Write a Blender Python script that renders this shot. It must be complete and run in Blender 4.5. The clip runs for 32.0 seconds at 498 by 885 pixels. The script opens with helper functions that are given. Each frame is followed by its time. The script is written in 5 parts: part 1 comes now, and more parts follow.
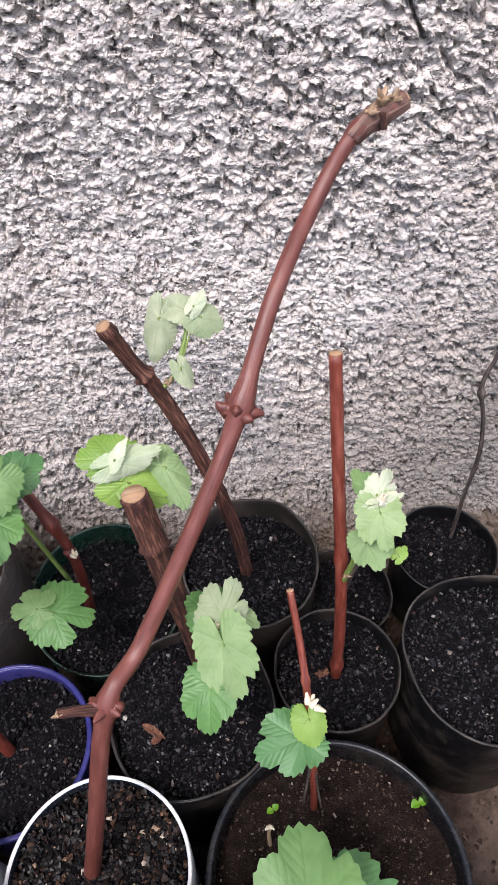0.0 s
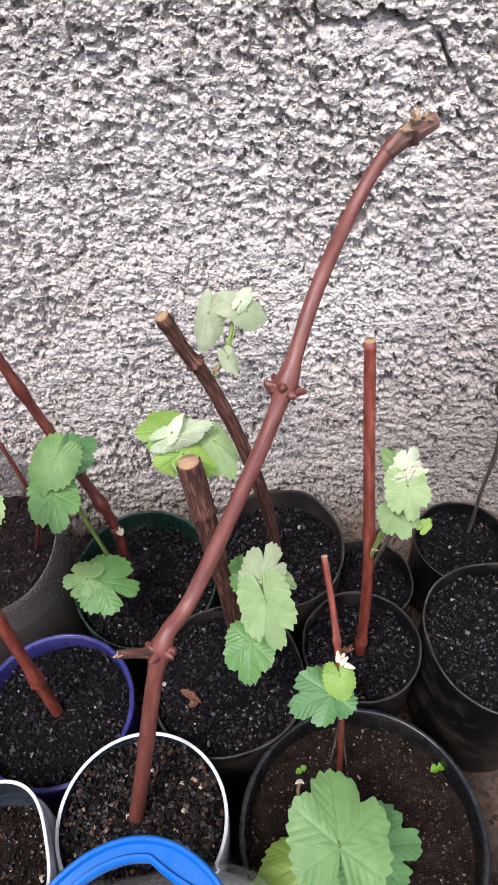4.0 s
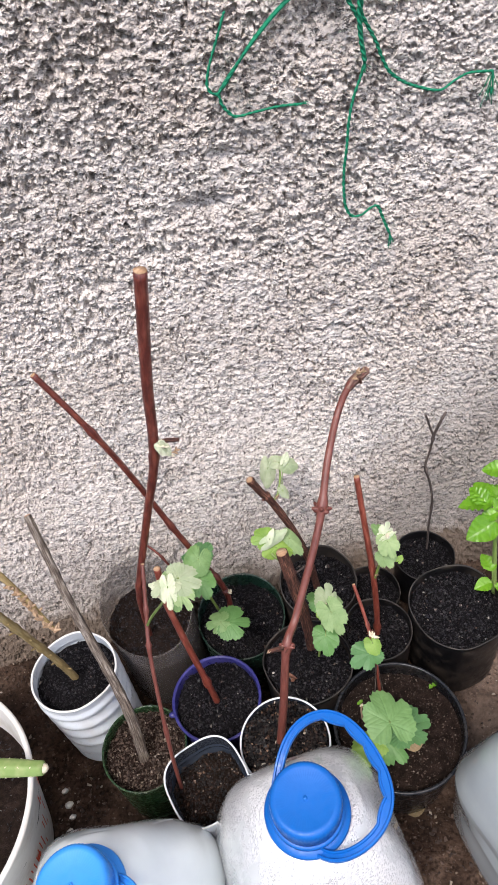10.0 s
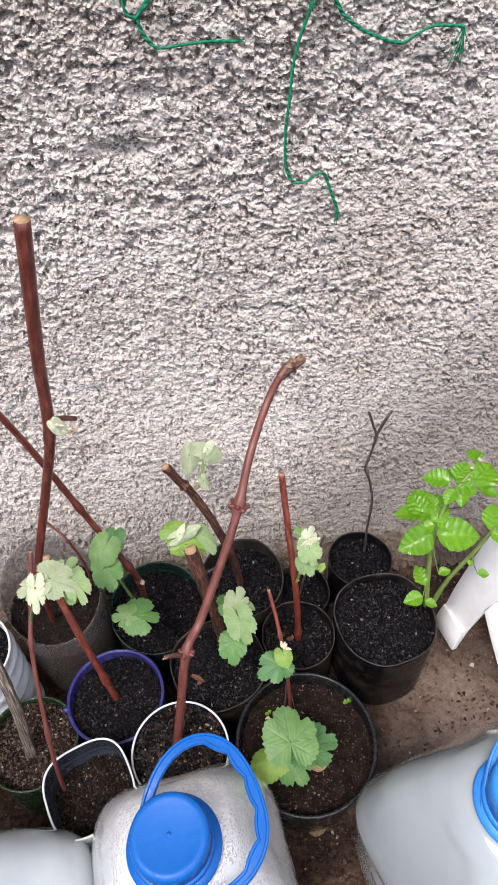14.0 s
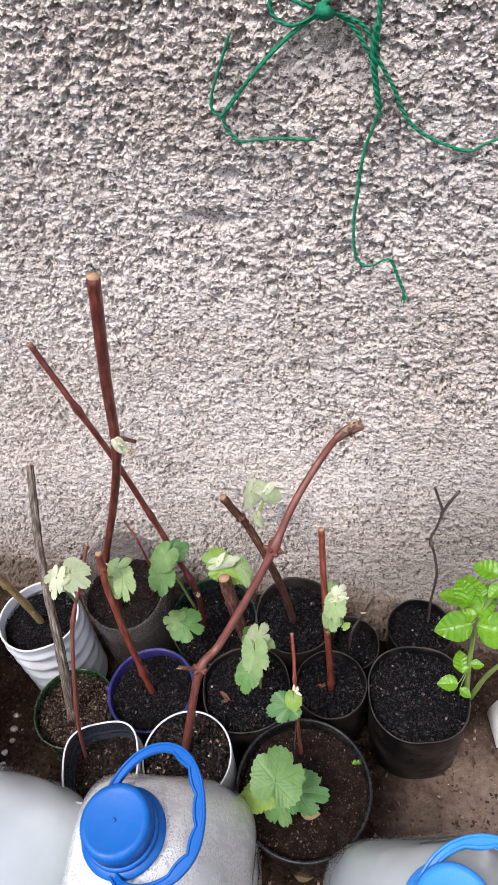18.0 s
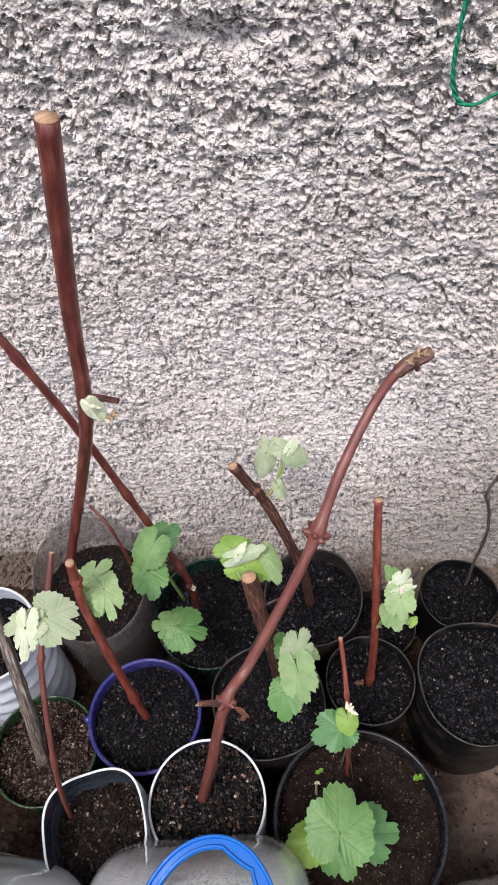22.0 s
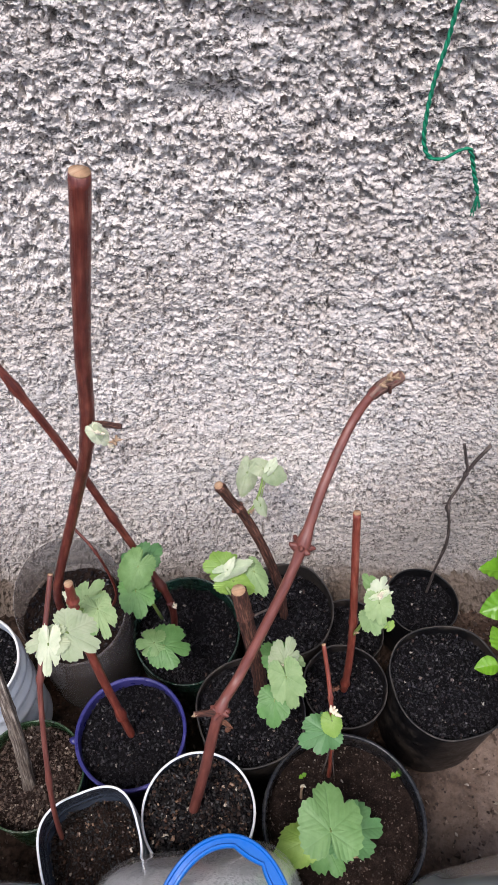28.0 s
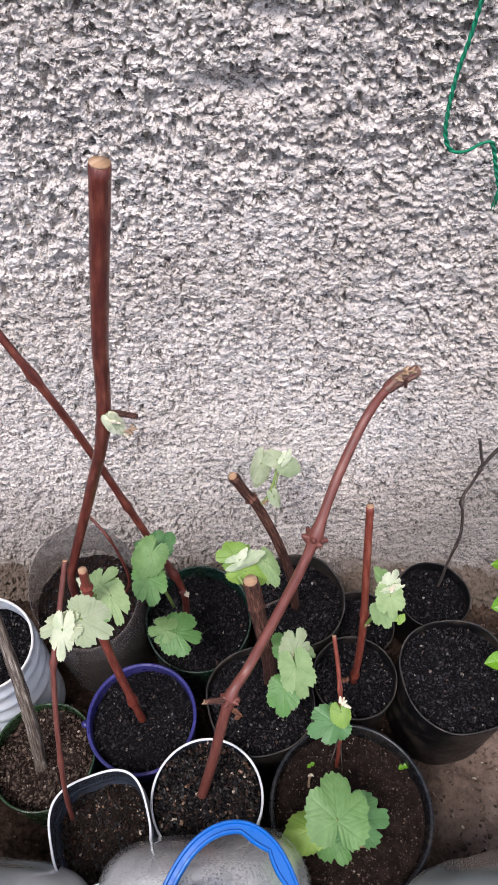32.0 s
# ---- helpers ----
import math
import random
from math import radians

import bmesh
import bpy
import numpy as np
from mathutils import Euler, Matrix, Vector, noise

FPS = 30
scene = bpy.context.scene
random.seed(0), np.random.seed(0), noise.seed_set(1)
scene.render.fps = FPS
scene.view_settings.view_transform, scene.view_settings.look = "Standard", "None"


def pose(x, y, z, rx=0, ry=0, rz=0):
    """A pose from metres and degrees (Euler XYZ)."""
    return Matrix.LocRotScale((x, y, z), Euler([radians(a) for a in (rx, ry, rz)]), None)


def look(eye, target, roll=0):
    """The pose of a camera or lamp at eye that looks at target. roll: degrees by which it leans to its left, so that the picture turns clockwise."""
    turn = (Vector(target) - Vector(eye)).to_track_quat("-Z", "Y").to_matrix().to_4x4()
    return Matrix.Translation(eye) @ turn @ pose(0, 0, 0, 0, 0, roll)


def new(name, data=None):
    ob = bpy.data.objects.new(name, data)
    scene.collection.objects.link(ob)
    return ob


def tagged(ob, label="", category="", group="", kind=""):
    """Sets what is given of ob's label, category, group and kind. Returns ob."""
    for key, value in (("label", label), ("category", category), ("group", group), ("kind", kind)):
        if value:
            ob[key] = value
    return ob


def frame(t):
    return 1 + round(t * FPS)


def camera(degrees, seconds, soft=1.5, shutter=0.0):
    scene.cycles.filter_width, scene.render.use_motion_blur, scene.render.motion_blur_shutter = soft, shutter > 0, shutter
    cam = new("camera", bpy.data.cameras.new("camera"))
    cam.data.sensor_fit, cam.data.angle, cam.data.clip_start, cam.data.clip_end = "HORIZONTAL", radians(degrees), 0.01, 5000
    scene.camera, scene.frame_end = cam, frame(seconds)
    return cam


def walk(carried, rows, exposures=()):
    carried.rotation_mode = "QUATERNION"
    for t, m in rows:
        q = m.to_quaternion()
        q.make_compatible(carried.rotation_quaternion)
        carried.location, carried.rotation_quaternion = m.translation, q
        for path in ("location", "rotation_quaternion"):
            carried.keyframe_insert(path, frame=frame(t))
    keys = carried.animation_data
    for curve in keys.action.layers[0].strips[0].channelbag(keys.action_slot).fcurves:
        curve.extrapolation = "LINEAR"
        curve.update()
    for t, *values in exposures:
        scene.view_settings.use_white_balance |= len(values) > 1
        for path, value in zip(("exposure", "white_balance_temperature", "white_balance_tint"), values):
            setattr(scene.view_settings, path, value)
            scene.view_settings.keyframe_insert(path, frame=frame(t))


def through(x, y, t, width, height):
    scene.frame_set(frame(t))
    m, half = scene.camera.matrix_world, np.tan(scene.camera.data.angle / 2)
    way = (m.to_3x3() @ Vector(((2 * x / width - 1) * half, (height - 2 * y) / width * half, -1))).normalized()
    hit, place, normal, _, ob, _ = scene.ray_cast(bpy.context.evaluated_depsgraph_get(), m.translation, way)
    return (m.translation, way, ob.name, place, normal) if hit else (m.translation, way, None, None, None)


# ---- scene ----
cam = camera(40.17, 32.0, soft=0.6)
# seconds, eye x y z, yaw, pitch, roll
PATH = [
    (0.0, 0.0576, -0.3249, 0.5364, -0.03, -49.56, -2.53),
    (0.5, 0.0510, -0.3238, 0.5239, 1.15, -50.49, 0.73),
    (1.0, 0.0528, -0.3292, 0.5144, 3.21, -50.99, 1.36),
    (1.5, 0.0640, -0.3308, 0.5084, 1.73, -50.95, 3.63),
    (2.0, 0.0657, -0.3241, 0.4992, 1.05, -51.32, 5.73),
    (2.5, 0.0642, -0.3217, 0.4979, 1.57, -51.75, 4.07),
    (3.0, 0.0635, -0.3187, 0.5066, 2.12, -51.54, 2.10),
    (3.5, 0.0523, -0.3406, 0.5326, 1.85, -49.89, -0.33),
    (4.0, 0.0428, -0.3658, 0.5497, 1.59, -47.58, -2.63),
    (4.5, 0.0336, -0.3866, 0.5643, 1.65, -45.72, -3.12),
    (6.5, 0.0156, -0.4700, 0.7256, -1.44, -45.40, -5.54),
    (7.0, 0.0008, -0.4803, 0.7811, -2.53, -45.03, -7.04),
    (7.5, -0.0010, -0.5138, 0.8129, -3.60, -44.63, -8.93),
    (8.0, -0.0107, -0.5324, 0.8370, -6.73, -45.13, -8.20),
    (8.5, -0.0174, -0.5386, 0.8458, -5.10, -45.36, -9.75),
    (9.0, -0.0227, -0.5411, 0.8619, -4.08, -46.57, -9.94),
    (9.5, -0.0272, -0.5389, 0.8613, -3.29, -46.71, -10.66),
    (10.0, -0.0299, -0.5377, 0.8606, -3.45, -45.73, -9.66),
    (10.5, -0.0277, -0.5424, 0.8684, -5.43, -44.19, -8.36),
    (11.0, -0.0327, -0.5451, 0.8673, -4.68, -43.70, -8.86),
    (11.5, -0.0367, -0.5409, 0.8645, -4.34, -44.50, -9.30),
    (12.0, -0.0336, -0.5412, 0.8665, -5.40, -43.41, -8.15),
    (12.5, -0.0098, -0.5299, 0.8530, -6.13, -44.26, -6.20),
    (13.0, 0.0140, -0.5053, 0.8284, -4.20, -46.34, -4.49),
    (13.5, 0.0349, -0.5004, 0.8201, -4.85, -47.32, -2.24),
    (15.5, 0.0320, -0.4423, 0.8365, -5.07, -51.81, -9.98),
    (16.0, 0.0521, -0.4528, 0.8509, -1.81, -49.46, -7.91),
    (16.5, 0.1032, -0.4817, 0.8464, 2.39, -48.33, -5.59),
    (17.0, 0.1473, -0.4876, 0.8443, 11.32, -47.15, -6.35),
    (17.5, 0.1482, -0.4964, 0.8511, 16.50, -46.33, -8.32),
    (18.0, 0.1644, -0.4926, 0.8640, 18.05, -45.55, -8.49),
    (18.5, 0.1773, -0.4872, 0.8550, 20.56, -46.61, -9.66),
    (19.0, 0.1664, -0.5005, 0.8719, 23.15, -45.88, -11.47),
    (19.5, 0.1695, -0.4946, 0.8721, 23.03, -47.46, -11.80),
    (20.0, 0.1606, -0.4669, 0.8666, 21.50, -48.86, -14.11),
    (20.5, 0.1204, -0.4398, 0.8272, 14.65, -48.64, -10.19),
    (21.0, 0.0962, -0.4031, 0.7726, 11.93, -48.87, -8.83),
    (21.5, 0.0673, -0.3749, 0.7391, 11.08, -51.30, -8.02),
    (22.0, 0.0474, -0.3694, 0.7403, 8.09, -52.00, -5.38),
    (22.5, 0.0279, -0.3857, 0.7589, 4.57, -50.07, -3.03),
    (23.0, 0.0202, -0.3905, 0.7632, 1.36, -48.82, -0.94),
    (23.5, 0.0211, -0.3823, 0.7635, 1.38, -49.90, -0.64),
    (24.0, 0.0165, -0.3858, 0.7688, -0.19, -49.76, 0.21),
    (24.5, 0.0124, -0.3894, 0.7708, -0.82, -49.95, 0.47),
    (25.0, 0.0120, -0.3857, 0.7685, -2.16, -50.84, 1.37),
    (25.5, 0.0144, -0.3864, 0.7669, -2.13, -50.96, 1.04),
    (27.5, 0.0134, -0.3865, 0.7631, -2.39, -51.19, 0.48),
    (28.0, 0.0122, -0.3903, 0.7652, -0.65, -50.42, -0.05),
    (28.5, 0.0134, -0.3854, 0.7655, -1.21, -51.39, -0.07),
    (29.0, 0.0144, -0.3909, 0.7658, -1.60, -51.19, 0.15),
    (29.5, 0.0140, -0.3900, 0.7691, -2.68, -51.29, 0.87),
    (30.0, 0.0091, -0.3887, 0.7651, -0.13, -51.59, -0.19),
    (30.5, 0.0123, -0.3852, 0.7648, -1.55, -52.04, 0.72),
    (31.0, 0.0130, -0.3837, 0.7609, -1.33, -52.26, 0.33),
    (31.5, 0.0139, -0.3812, 0.7598, -0.20, -52.55, -0.18),
    (32.0, 0.0122, -0.3903, 0.7675, 1.29, -51.31, -0.52),
]


def eye_pose(x, y, z, yaw, pitch, roll):
    return pose(x, y, z, 90 + pitch, 0, yaw) @ pose(0, 0, 0, 0, 0, roll)


walk(cam, [(t, eye_pose(*r)) for t, *r in PATH],
     exposures=[(0.0, 0.80, 6300, 17), (4.0, 0.88, 6320, 16), (9.0, 0.76, 6500, 14), (19.0, 0.68, 6550, 15), (23.0, 0.62, 6350, 15), (32.0, 0.60, 6300, 16)])

# ---- light: an overcast sky, brightest overhead and in front of the wall ----
world = bpy.data.worlds.new("sky")
scene.world = world
world.use_nodes = True
wn = world.node_tree.nodes
sky = wn.new("ShaderNodeTexSky")
sky.sky_type = "NISHITA"
sky.sun_disc = False
sky.sun_elevation, sky.sun_rotation = radians(62), radians(160)
sky.air_density, sky.dust_density, sky.ozone_density = 1.0, 3.0, 1.0
wn["Background"].inputs[1].default_value = 0.13
world.node_tree.links.new(sky.outputs[0], wn["Background"].inputs[0])
sun_data = bpy.data.lights.new("sun", "SUN")
sun_data.energy, sun_data.angle, sun_data.color = 2.0, radians(18), (1.0, 0.96, 0.91)
sun = new("sun", sun_data)
sun.matrix_world = look((-0.55, -0.70, 1.75), (0, 0, 0))

# ---- materials ----


def shader(name, rough=0.6, color=(0.5, 0.5, 0.5), gloss=0.5, **inputs):
    m = bpy.data.materials.new(name)
    m.use_nodes = True
    b = m.node_tree.nodes["Principled BSDF"]
    b.inputs["Base Color"].default_value = (*color, 1)
    b.inputs["Roughness"].default_value = rough
    b.inputs["Specular IOR Level"].default_value = gloss
    for key, value in inputs.items():
        b.inputs[key.replace("_", " ")].default_value = value
    return m


def node(m, kind, links=(), **values):
    n = m.node_tree.nodes.new("ShaderNode" + kind)
    for key, value in values.items():
        if key.startswith("i_"):
            n.inputs[key[2:].replace("_", " ")].default_value = value
        elif key == "blend":
            n.blend_type = value
        elif key == "op":
            n.operation = value
        elif key == "feature":
            n.feature = value
        elif key == "data":
            n.data_type = value
    for out, into in links:
        m.node_tree.links.new(out, n.inputs[into])
    return n


def ramp(m, source, stops):
    n = m.node_tree.nodes.new("ShaderNodeValToRGB")
    e = n.color_ramp.elements
    e[0].position, e[0].color = stops[0][0], (*stops[0][1], 1)
    e[1].position, e[1].color = stops[-1][0], (*stops[-1][1], 1)
    for p, c in stops[1:-1]:
        e.new(p).color = (*c, 1)
    m.node_tree.links.new(source, n.inputs[0])
    return n.outputs[0]


def mix(m, fac, a, b, blend="MIX"):
    n = m.node_tree.nodes.new("ShaderNodeMix")
    n.data_type, n.blend_type = "RGBA", blend
    for value, slot in ((fac, 0), (a, 6), (b, 7)):
        if isinstance(value, (int, float)):
            n.inputs[slot].default_value = value
        elif isinstance(value, tuple):
            n.inputs[slot].default_value = (*value, 1)
        else:
            m.node_tree.links.new(value, n.inputs[slot])
    return n.outputs[2]


def noise_tex(m, scale, detail=4, rough=0.55, stretch=None, coords="Object"):
    t = node(m, "TexCoord")
    src = t.outputs[coords]
    if stretch:
        mp = node(m, "Mapping", [(src, "Vector")])
        mp.inputs["Scale"].default_value = stretch
        src = mp.outputs[0]
    return node(m, "TexNoise", [(src, "Vector")], i_Scale=scale, i_Detail=detail, i_Roughness=rough).outputs[0]


def bump(m, height, strength, distance, under=None):
    n = node(m, "Bump", [(height, "Height")], i_Strength=strength, i_Distance=distance)
    if under is not None:
        m.node_tree.links.new(under, n.inputs["Normal"])
    return n.outputs[0]


def finish(m, color=None, normal=None, rough=None):
    b = m.node_tree.nodes["Principled BSDF"]
    for value, key in ((color, "Base Color"), (normal, "Normal"), (rough, "Roughness")):
        if value is not None:
            m.node_tree.links.new(value, b.inputs[key])
    return m


def plaster():
    m = shader("rough_cement_render", 0.95, gloss=0.2)
    grains = noise_tex(m, 380, 3, 0.6, (0.8, 1, 1.2))
    patch = noise_tex(m, 9, 4, 0.6)
    stain = noise_tex(m, 3.2, 3, 0.5, (1, 1, 1.6))
    c = ramp(m, patch, [(0.32, (0.72, 0.66, 0.605)), (0.5, (0.83, 0.775, 0.725)), (0.68, (0.89, 0.84, 0.785))])
    c = mix(m, ramp(m, stain, [(0.5, (0, 0, 0)), (0.72, (0.45, 0.45, 0.45))]), c, (0.55, 0.46, 0.38))
    c = mix(m, 1.0, c, ramp(m, grains, [(0.30, (0.32, 0.305, 0.295)), (0.40, (0.90, 0.89, 0.885)), (0.62, (1.12, 1.11, 1.10))]), "MULTIPLY")
    moss = noise_tex(m, 7.5, 5, 0.65)
    c = mix(m, ramp(m, moss, [(0.54, (0, 0, 0)), (0.72, (0.38, 0.38, 0.38))]), c, (0.48, 0.42, 0.37))
    # Lower wall's shade put into the colour, reaching higher at the right.
    height = node(m, "SeparateXYZ", [(node(m, "TexCoord").outputs["Object"], "Vector")])
    along = node(m, "MapRange", [(height.outputs[0], "Value")])
    along.inputs["From Min"].default_value, along.inputs["From Max"].default_value = 0.06, 0.36
    along.inputs["To Min"].default_value, along.inputs["To Max"].default_value = 0.11, -0.16
    reach = node(m, "Math", [(height.outputs[2], 0), (along.outputs[0], 1)], op="ADD")
    low_shade = node(m, "Math", [(noise_tex(m, 5.5, 5, 0.6), 0), (reach.outputs[0], 2)], op="MULTIPLY_ADD")
    low_shade.inputs[1].default_value = 0.42
    c = mix(m, ramp(m, low_shade.outputs[0], [(0.32, (0.9, 0.9, 0.9)), (0.56, (0, 0, 0))]), c, (0.36, 0.325, 0.295))
    speck = noise_tex(m, 760, 2, 0.5, (0.8, 1, 1.1))
    c = mix(m, 1.0, c, ramp(m, speck, [(0.30, (0.22, 0.21, 0.20)), (0.38, (1, 1, 1)), (0.62, (1, 1, 1)), (0.72, (1.25, 1.25, 1.25))]), "MULTIPLY")
    # Dark crack and pore marks put the crevice shade into the colour.
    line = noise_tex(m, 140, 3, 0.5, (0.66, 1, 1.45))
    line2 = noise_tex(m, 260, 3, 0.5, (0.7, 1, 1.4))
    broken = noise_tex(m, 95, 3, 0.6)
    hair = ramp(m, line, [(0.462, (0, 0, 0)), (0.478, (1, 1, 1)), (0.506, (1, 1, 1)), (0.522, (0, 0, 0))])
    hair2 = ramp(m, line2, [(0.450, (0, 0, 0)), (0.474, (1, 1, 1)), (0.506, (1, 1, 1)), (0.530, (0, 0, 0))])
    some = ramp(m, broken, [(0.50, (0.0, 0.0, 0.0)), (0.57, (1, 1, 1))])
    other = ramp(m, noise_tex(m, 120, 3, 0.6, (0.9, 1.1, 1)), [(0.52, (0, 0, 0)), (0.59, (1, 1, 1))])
    crack_shade = mix(m, 1.0, mix(m, 1.0, hair, some, "MULTIPLY"), mix(m, 1.0, hair2, other, "MULTIPLY"), "LIGHTEN")
    pore_shade = ramp(m, noise_tex(m, 230, 4, 0.65, (0.75, 1, 1.25)), [(0.635, (0, 0, 0)), (0.675, (1, 1, 1))])
    crack_shade = mix(m, 1.0, crack_shade, pore_shade, "LIGHTEN")
    c = mix(m, mix(m, 1.0, crack_shade, (0.85, 0.85, 0.85), "MULTIPLY"), c, (0.085, 0.075, 0.07))
    # Brown band at the ground: dirt, with the shadowed gap's dark in its colour.
    up = node(m, "SeparateXYZ", [(node(m, "TexCoord").outputs["Object"], "Vector")])
    edge = node(m, "Math", [(noise_tex(m, 26, 4, 0.6), 0), (up.outputs[2], 2)], op="MULTIPLY_ADD")
    edge.inputs[1].default_value = -0.09
    c = mix(m, ramp(m, edge.outputs[0], [(0.0, (0.9, 0.9, 0.9)), (0.03, (0, 0, 0))]), c, (0.16, 0.12, 0.09))
    t = node(m, "TexCoord").outputs["Object"]
    mp = node(m, "Mapping", [(t, "Vector")])
    mp.inputs["Scale"].default_value = (0.75, 1, 1.3)
    warp = node(m, "TexNoise", [(mp.outputs[0], "Vector")], i_Scale=260.0, i_Detail=2.0)
    shift = node(m, "VectorMath", [(warp.outputs[1], 0)], op="MULTIPLY")
    shift.inputs[1].default_value = (0.004, 0.004, 0.004)
    place = node(m, "VectorMath", [(mp.outputs[0], 0), (shift.outputs[0], 1)], op="ADD")
    v = node(m, "TexVoronoi", [(place.outputs[0], "Vector")], i_Scale=380.0)
    fine = noise_tex(m, 620, 4, 0.7)
    n1 = bump(m, v.outputs["Distance"], -1.0, 0.0030)
    n2 = bump(m, crack_shade, -0.8, 0.0022, bump(m, fine, 1.0, 0.0018, n1))
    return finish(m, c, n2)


def earth(name, dark, mid, light, scale=60):
    m = shader(name, 0.95, gloss=0.12)
    a, b = noise_tex(m, scale, 6, 0.65), noise_tex(m, scale * 9, 3, 0.6)
    c = ramp(m, a, [(0.3, dark), (0.52, mid), (0.75, light)])
    c = mix(m, 1.0, c, ramp(m, b, [(0.34, (0.35, 0.35, 0.35)), (0.6, (1.1, 1.1, 1.1))]), "MULTIPLY")
    return finish(m, c, bump(m, b, 1.0, 0.003, bump(m, a, 0.5, 0.004)))


def chips(name, stops, rough=0.75):
    m = shader(name, rough * 0.85, gloss=0.4)
    g = node(m, "NewGeometry")
    c = ramp(m, g.outputs["Random Per Island"], stops)
    c = mix(m, 1.0, c, ramp(m, noise_tex(m, 900, 2), [(0.3, (0.6, 0.6, 0.6)), (0.65, (1, 1, 1))]), "MULTIPLY")
    return finish(m, c)


def bark(name, dark, mid, light, rough=0.5, strength=0.5, grain=0.3, sharp=0.25):
    """Grain runs along the stem: u goes round it, v along it in metres."""
    m = shader(name, rough)
    fibre = noise_tex(m, 1.0, 4, 0.6, (14, 55, 1), "UV")
    blotch = noise_tex(m, 1.0, 3, 0.55, (2.5, 45, 1), "UV")
    c = ramp(m, blotch, [(0.3, dark), (0.5, mid), (0.72, light)])
    c = mix(m, grain, c, ramp(m, fibre, [(0.60 - sharp, (0.28, 0.24, 0.24)), (0.6, (1.1, 1.1, 1.1))]), "MULTIPLY")
    fleck = noise_tex(m, 700, 2, 0.5)
    c = mix(m, ramp(m, fleck, [(0.68, (0, 0, 0)), (0.76, (0.4, 0.4, 0.4))]), c, light)
    return finish(m, c, bump(m, fibre, strength, 0.0016))


def leaf_mat(name, blade, vein, rough=0.5, through=0.3):
    """u tells the distance from the nearest vein, v the way from the stalk to the edge."""
    m = shader(name, rough)
    uv = node(m, "TexCoord").outputs["UV"]
    sep = node(m, "SeparateXYZ", [(uv, "Vector")])
    k = node(m, "Math", [(sep.outputs[0], 0), (sep.outputs[1], 2)], op="MULTIPLY_ADD")
    k.inputs[1].default_value = -0.9
    ping = node(m, "Math", [(k.outputs[0], 0)], op="PINGPONG")
    ping.inputs[1].default_value = 0.075
    near = node(m, "Math", [(ping.outputs[0], 0), (sep.outputs[0], 1)], op="MINIMUM")
    tone = noise_tex(m, 130, 3, 0.5)
    c = mix(m, 1.0, blade, ramp(m, tone, [(0.3, (0.80, 0.86, 0.74)), (0.7, (1.10, 1.08, 1.06))]), "MULTIPLY")
    c = mix(m, ramp(m, ping.outputs[0], [(0.001, (0.16, 0.16, 0.16)), (0.008, (0, 0, 0))]), c, vein)
    c = mix(m, ramp(m, sep.outputs[0], [(0.003, (0.38, 0.38, 0.38)), (0.012, (0, 0, 0))]), c, vein)
    own = node(m, "ObjectInfo").outputs["Random"]
    c = mix(m, 1.0, c, ramp(m, own, [(0.0, (0.78, 0.84, 0.74)), (0.5, (0.95, 0.96, 0.92)), (1.0, (1.07, 1.05, 1.0))]), "MULTIPLY")
    cells = node(m, "TexVoronoi", [(node(m, "TexCoord").outputs["Object"], "Vector")], i_Scale=620.0)
    puff = ramp(m, near.outputs[0], [(0.0, (0, 0, 0)), (0.05, (1, 1, 1))])
    nrm = bump(m, cells.outputs["Distance"], -0.55, 0.0008, bump(m, puff, 0.16, 0.0010))
    finish(m, c, nrm)
    t = node(m, "BsdfTranslucent", [(c, "Color")])
    b = m.node_tree.nodes["Principled BSDF"]
    ms = node(m, "MixShader", [(b.outputs[0], 1), (t.outputs[0], 2)])
    ms.inputs[0].default_value = through
    m.node_tree.links.new(ms.outputs[0], m.node_tree.nodes["Material Output"].inputs[0])
    return m


def plastic(name, color, rough=0.35, dirt=None, amount=0.35, scale=40, gloss=0.4, **inputs):
    m = shader(name, rough, color, gloss, **inputs)
    a = noise_tex(m, scale, 5, 0.6)
    c = mix(m, ramp(m, a, [(0.48, (0, 0, 0)), (0.75, (amount,) * 3)]), color, dirt or tuple(0.5 * x for x in color))
    r = ramp(m, noise_tex(m, scale * 4, 3), [(0.3, (rough * 0.75,) * 3), (0.7, (min(1, rough * 1.5),) * 3)])
    return finish(m, c, bump(m, noise_tex(m, 160, 3), 0.12, 0.001), r)


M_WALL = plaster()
M_GROUND = earth("damp_earth", (0.022, 0.014, 0.010), (0.055, 0.034, 0.024), (0.13, 0.088, 0.064), 22)
dry_at = node(M_GROUND, "VectorMath", [(node(M_GROUND, "TexCoord").outputs["Object"], 0)], op="DISTANCE")
dry_at.inputs[1].default_value = (0.30, -0.25, 0.0)
dry_edge = node(M_GROUND, "Math", [(noise_tex(M_GROUND, 16, 5, 0.65), 0), (dry_at.outputs["Value"], 2)], op="MULTIPLY_ADD")
dry_edge.inputs[1].default_value = 0.16
wet_tone = M_GROUND.node_tree.nodes["Principled BSDF"].inputs["Base Color"].links[0].from_socket
dry_tone = mix(M_GROUND, 1.0, (0.27, 0.205, 0.165), ramp(M_GROUND, noise_tex(M_GROUND, 110, 4, 0.65), [(0.3, (0.6, 0.58, 0.56)), (0.65, (1.1, 1.1, 1.1))]), "MULTIPLY")
finish(M_GROUND, mix(M_GROUND, ramp(M_GROUND, dry_edge.outputs[0], [(0.10, (0.85, 0.85, 0.85)), (0.22, (0, 0, 0))]), wet_tone, dry_tone))
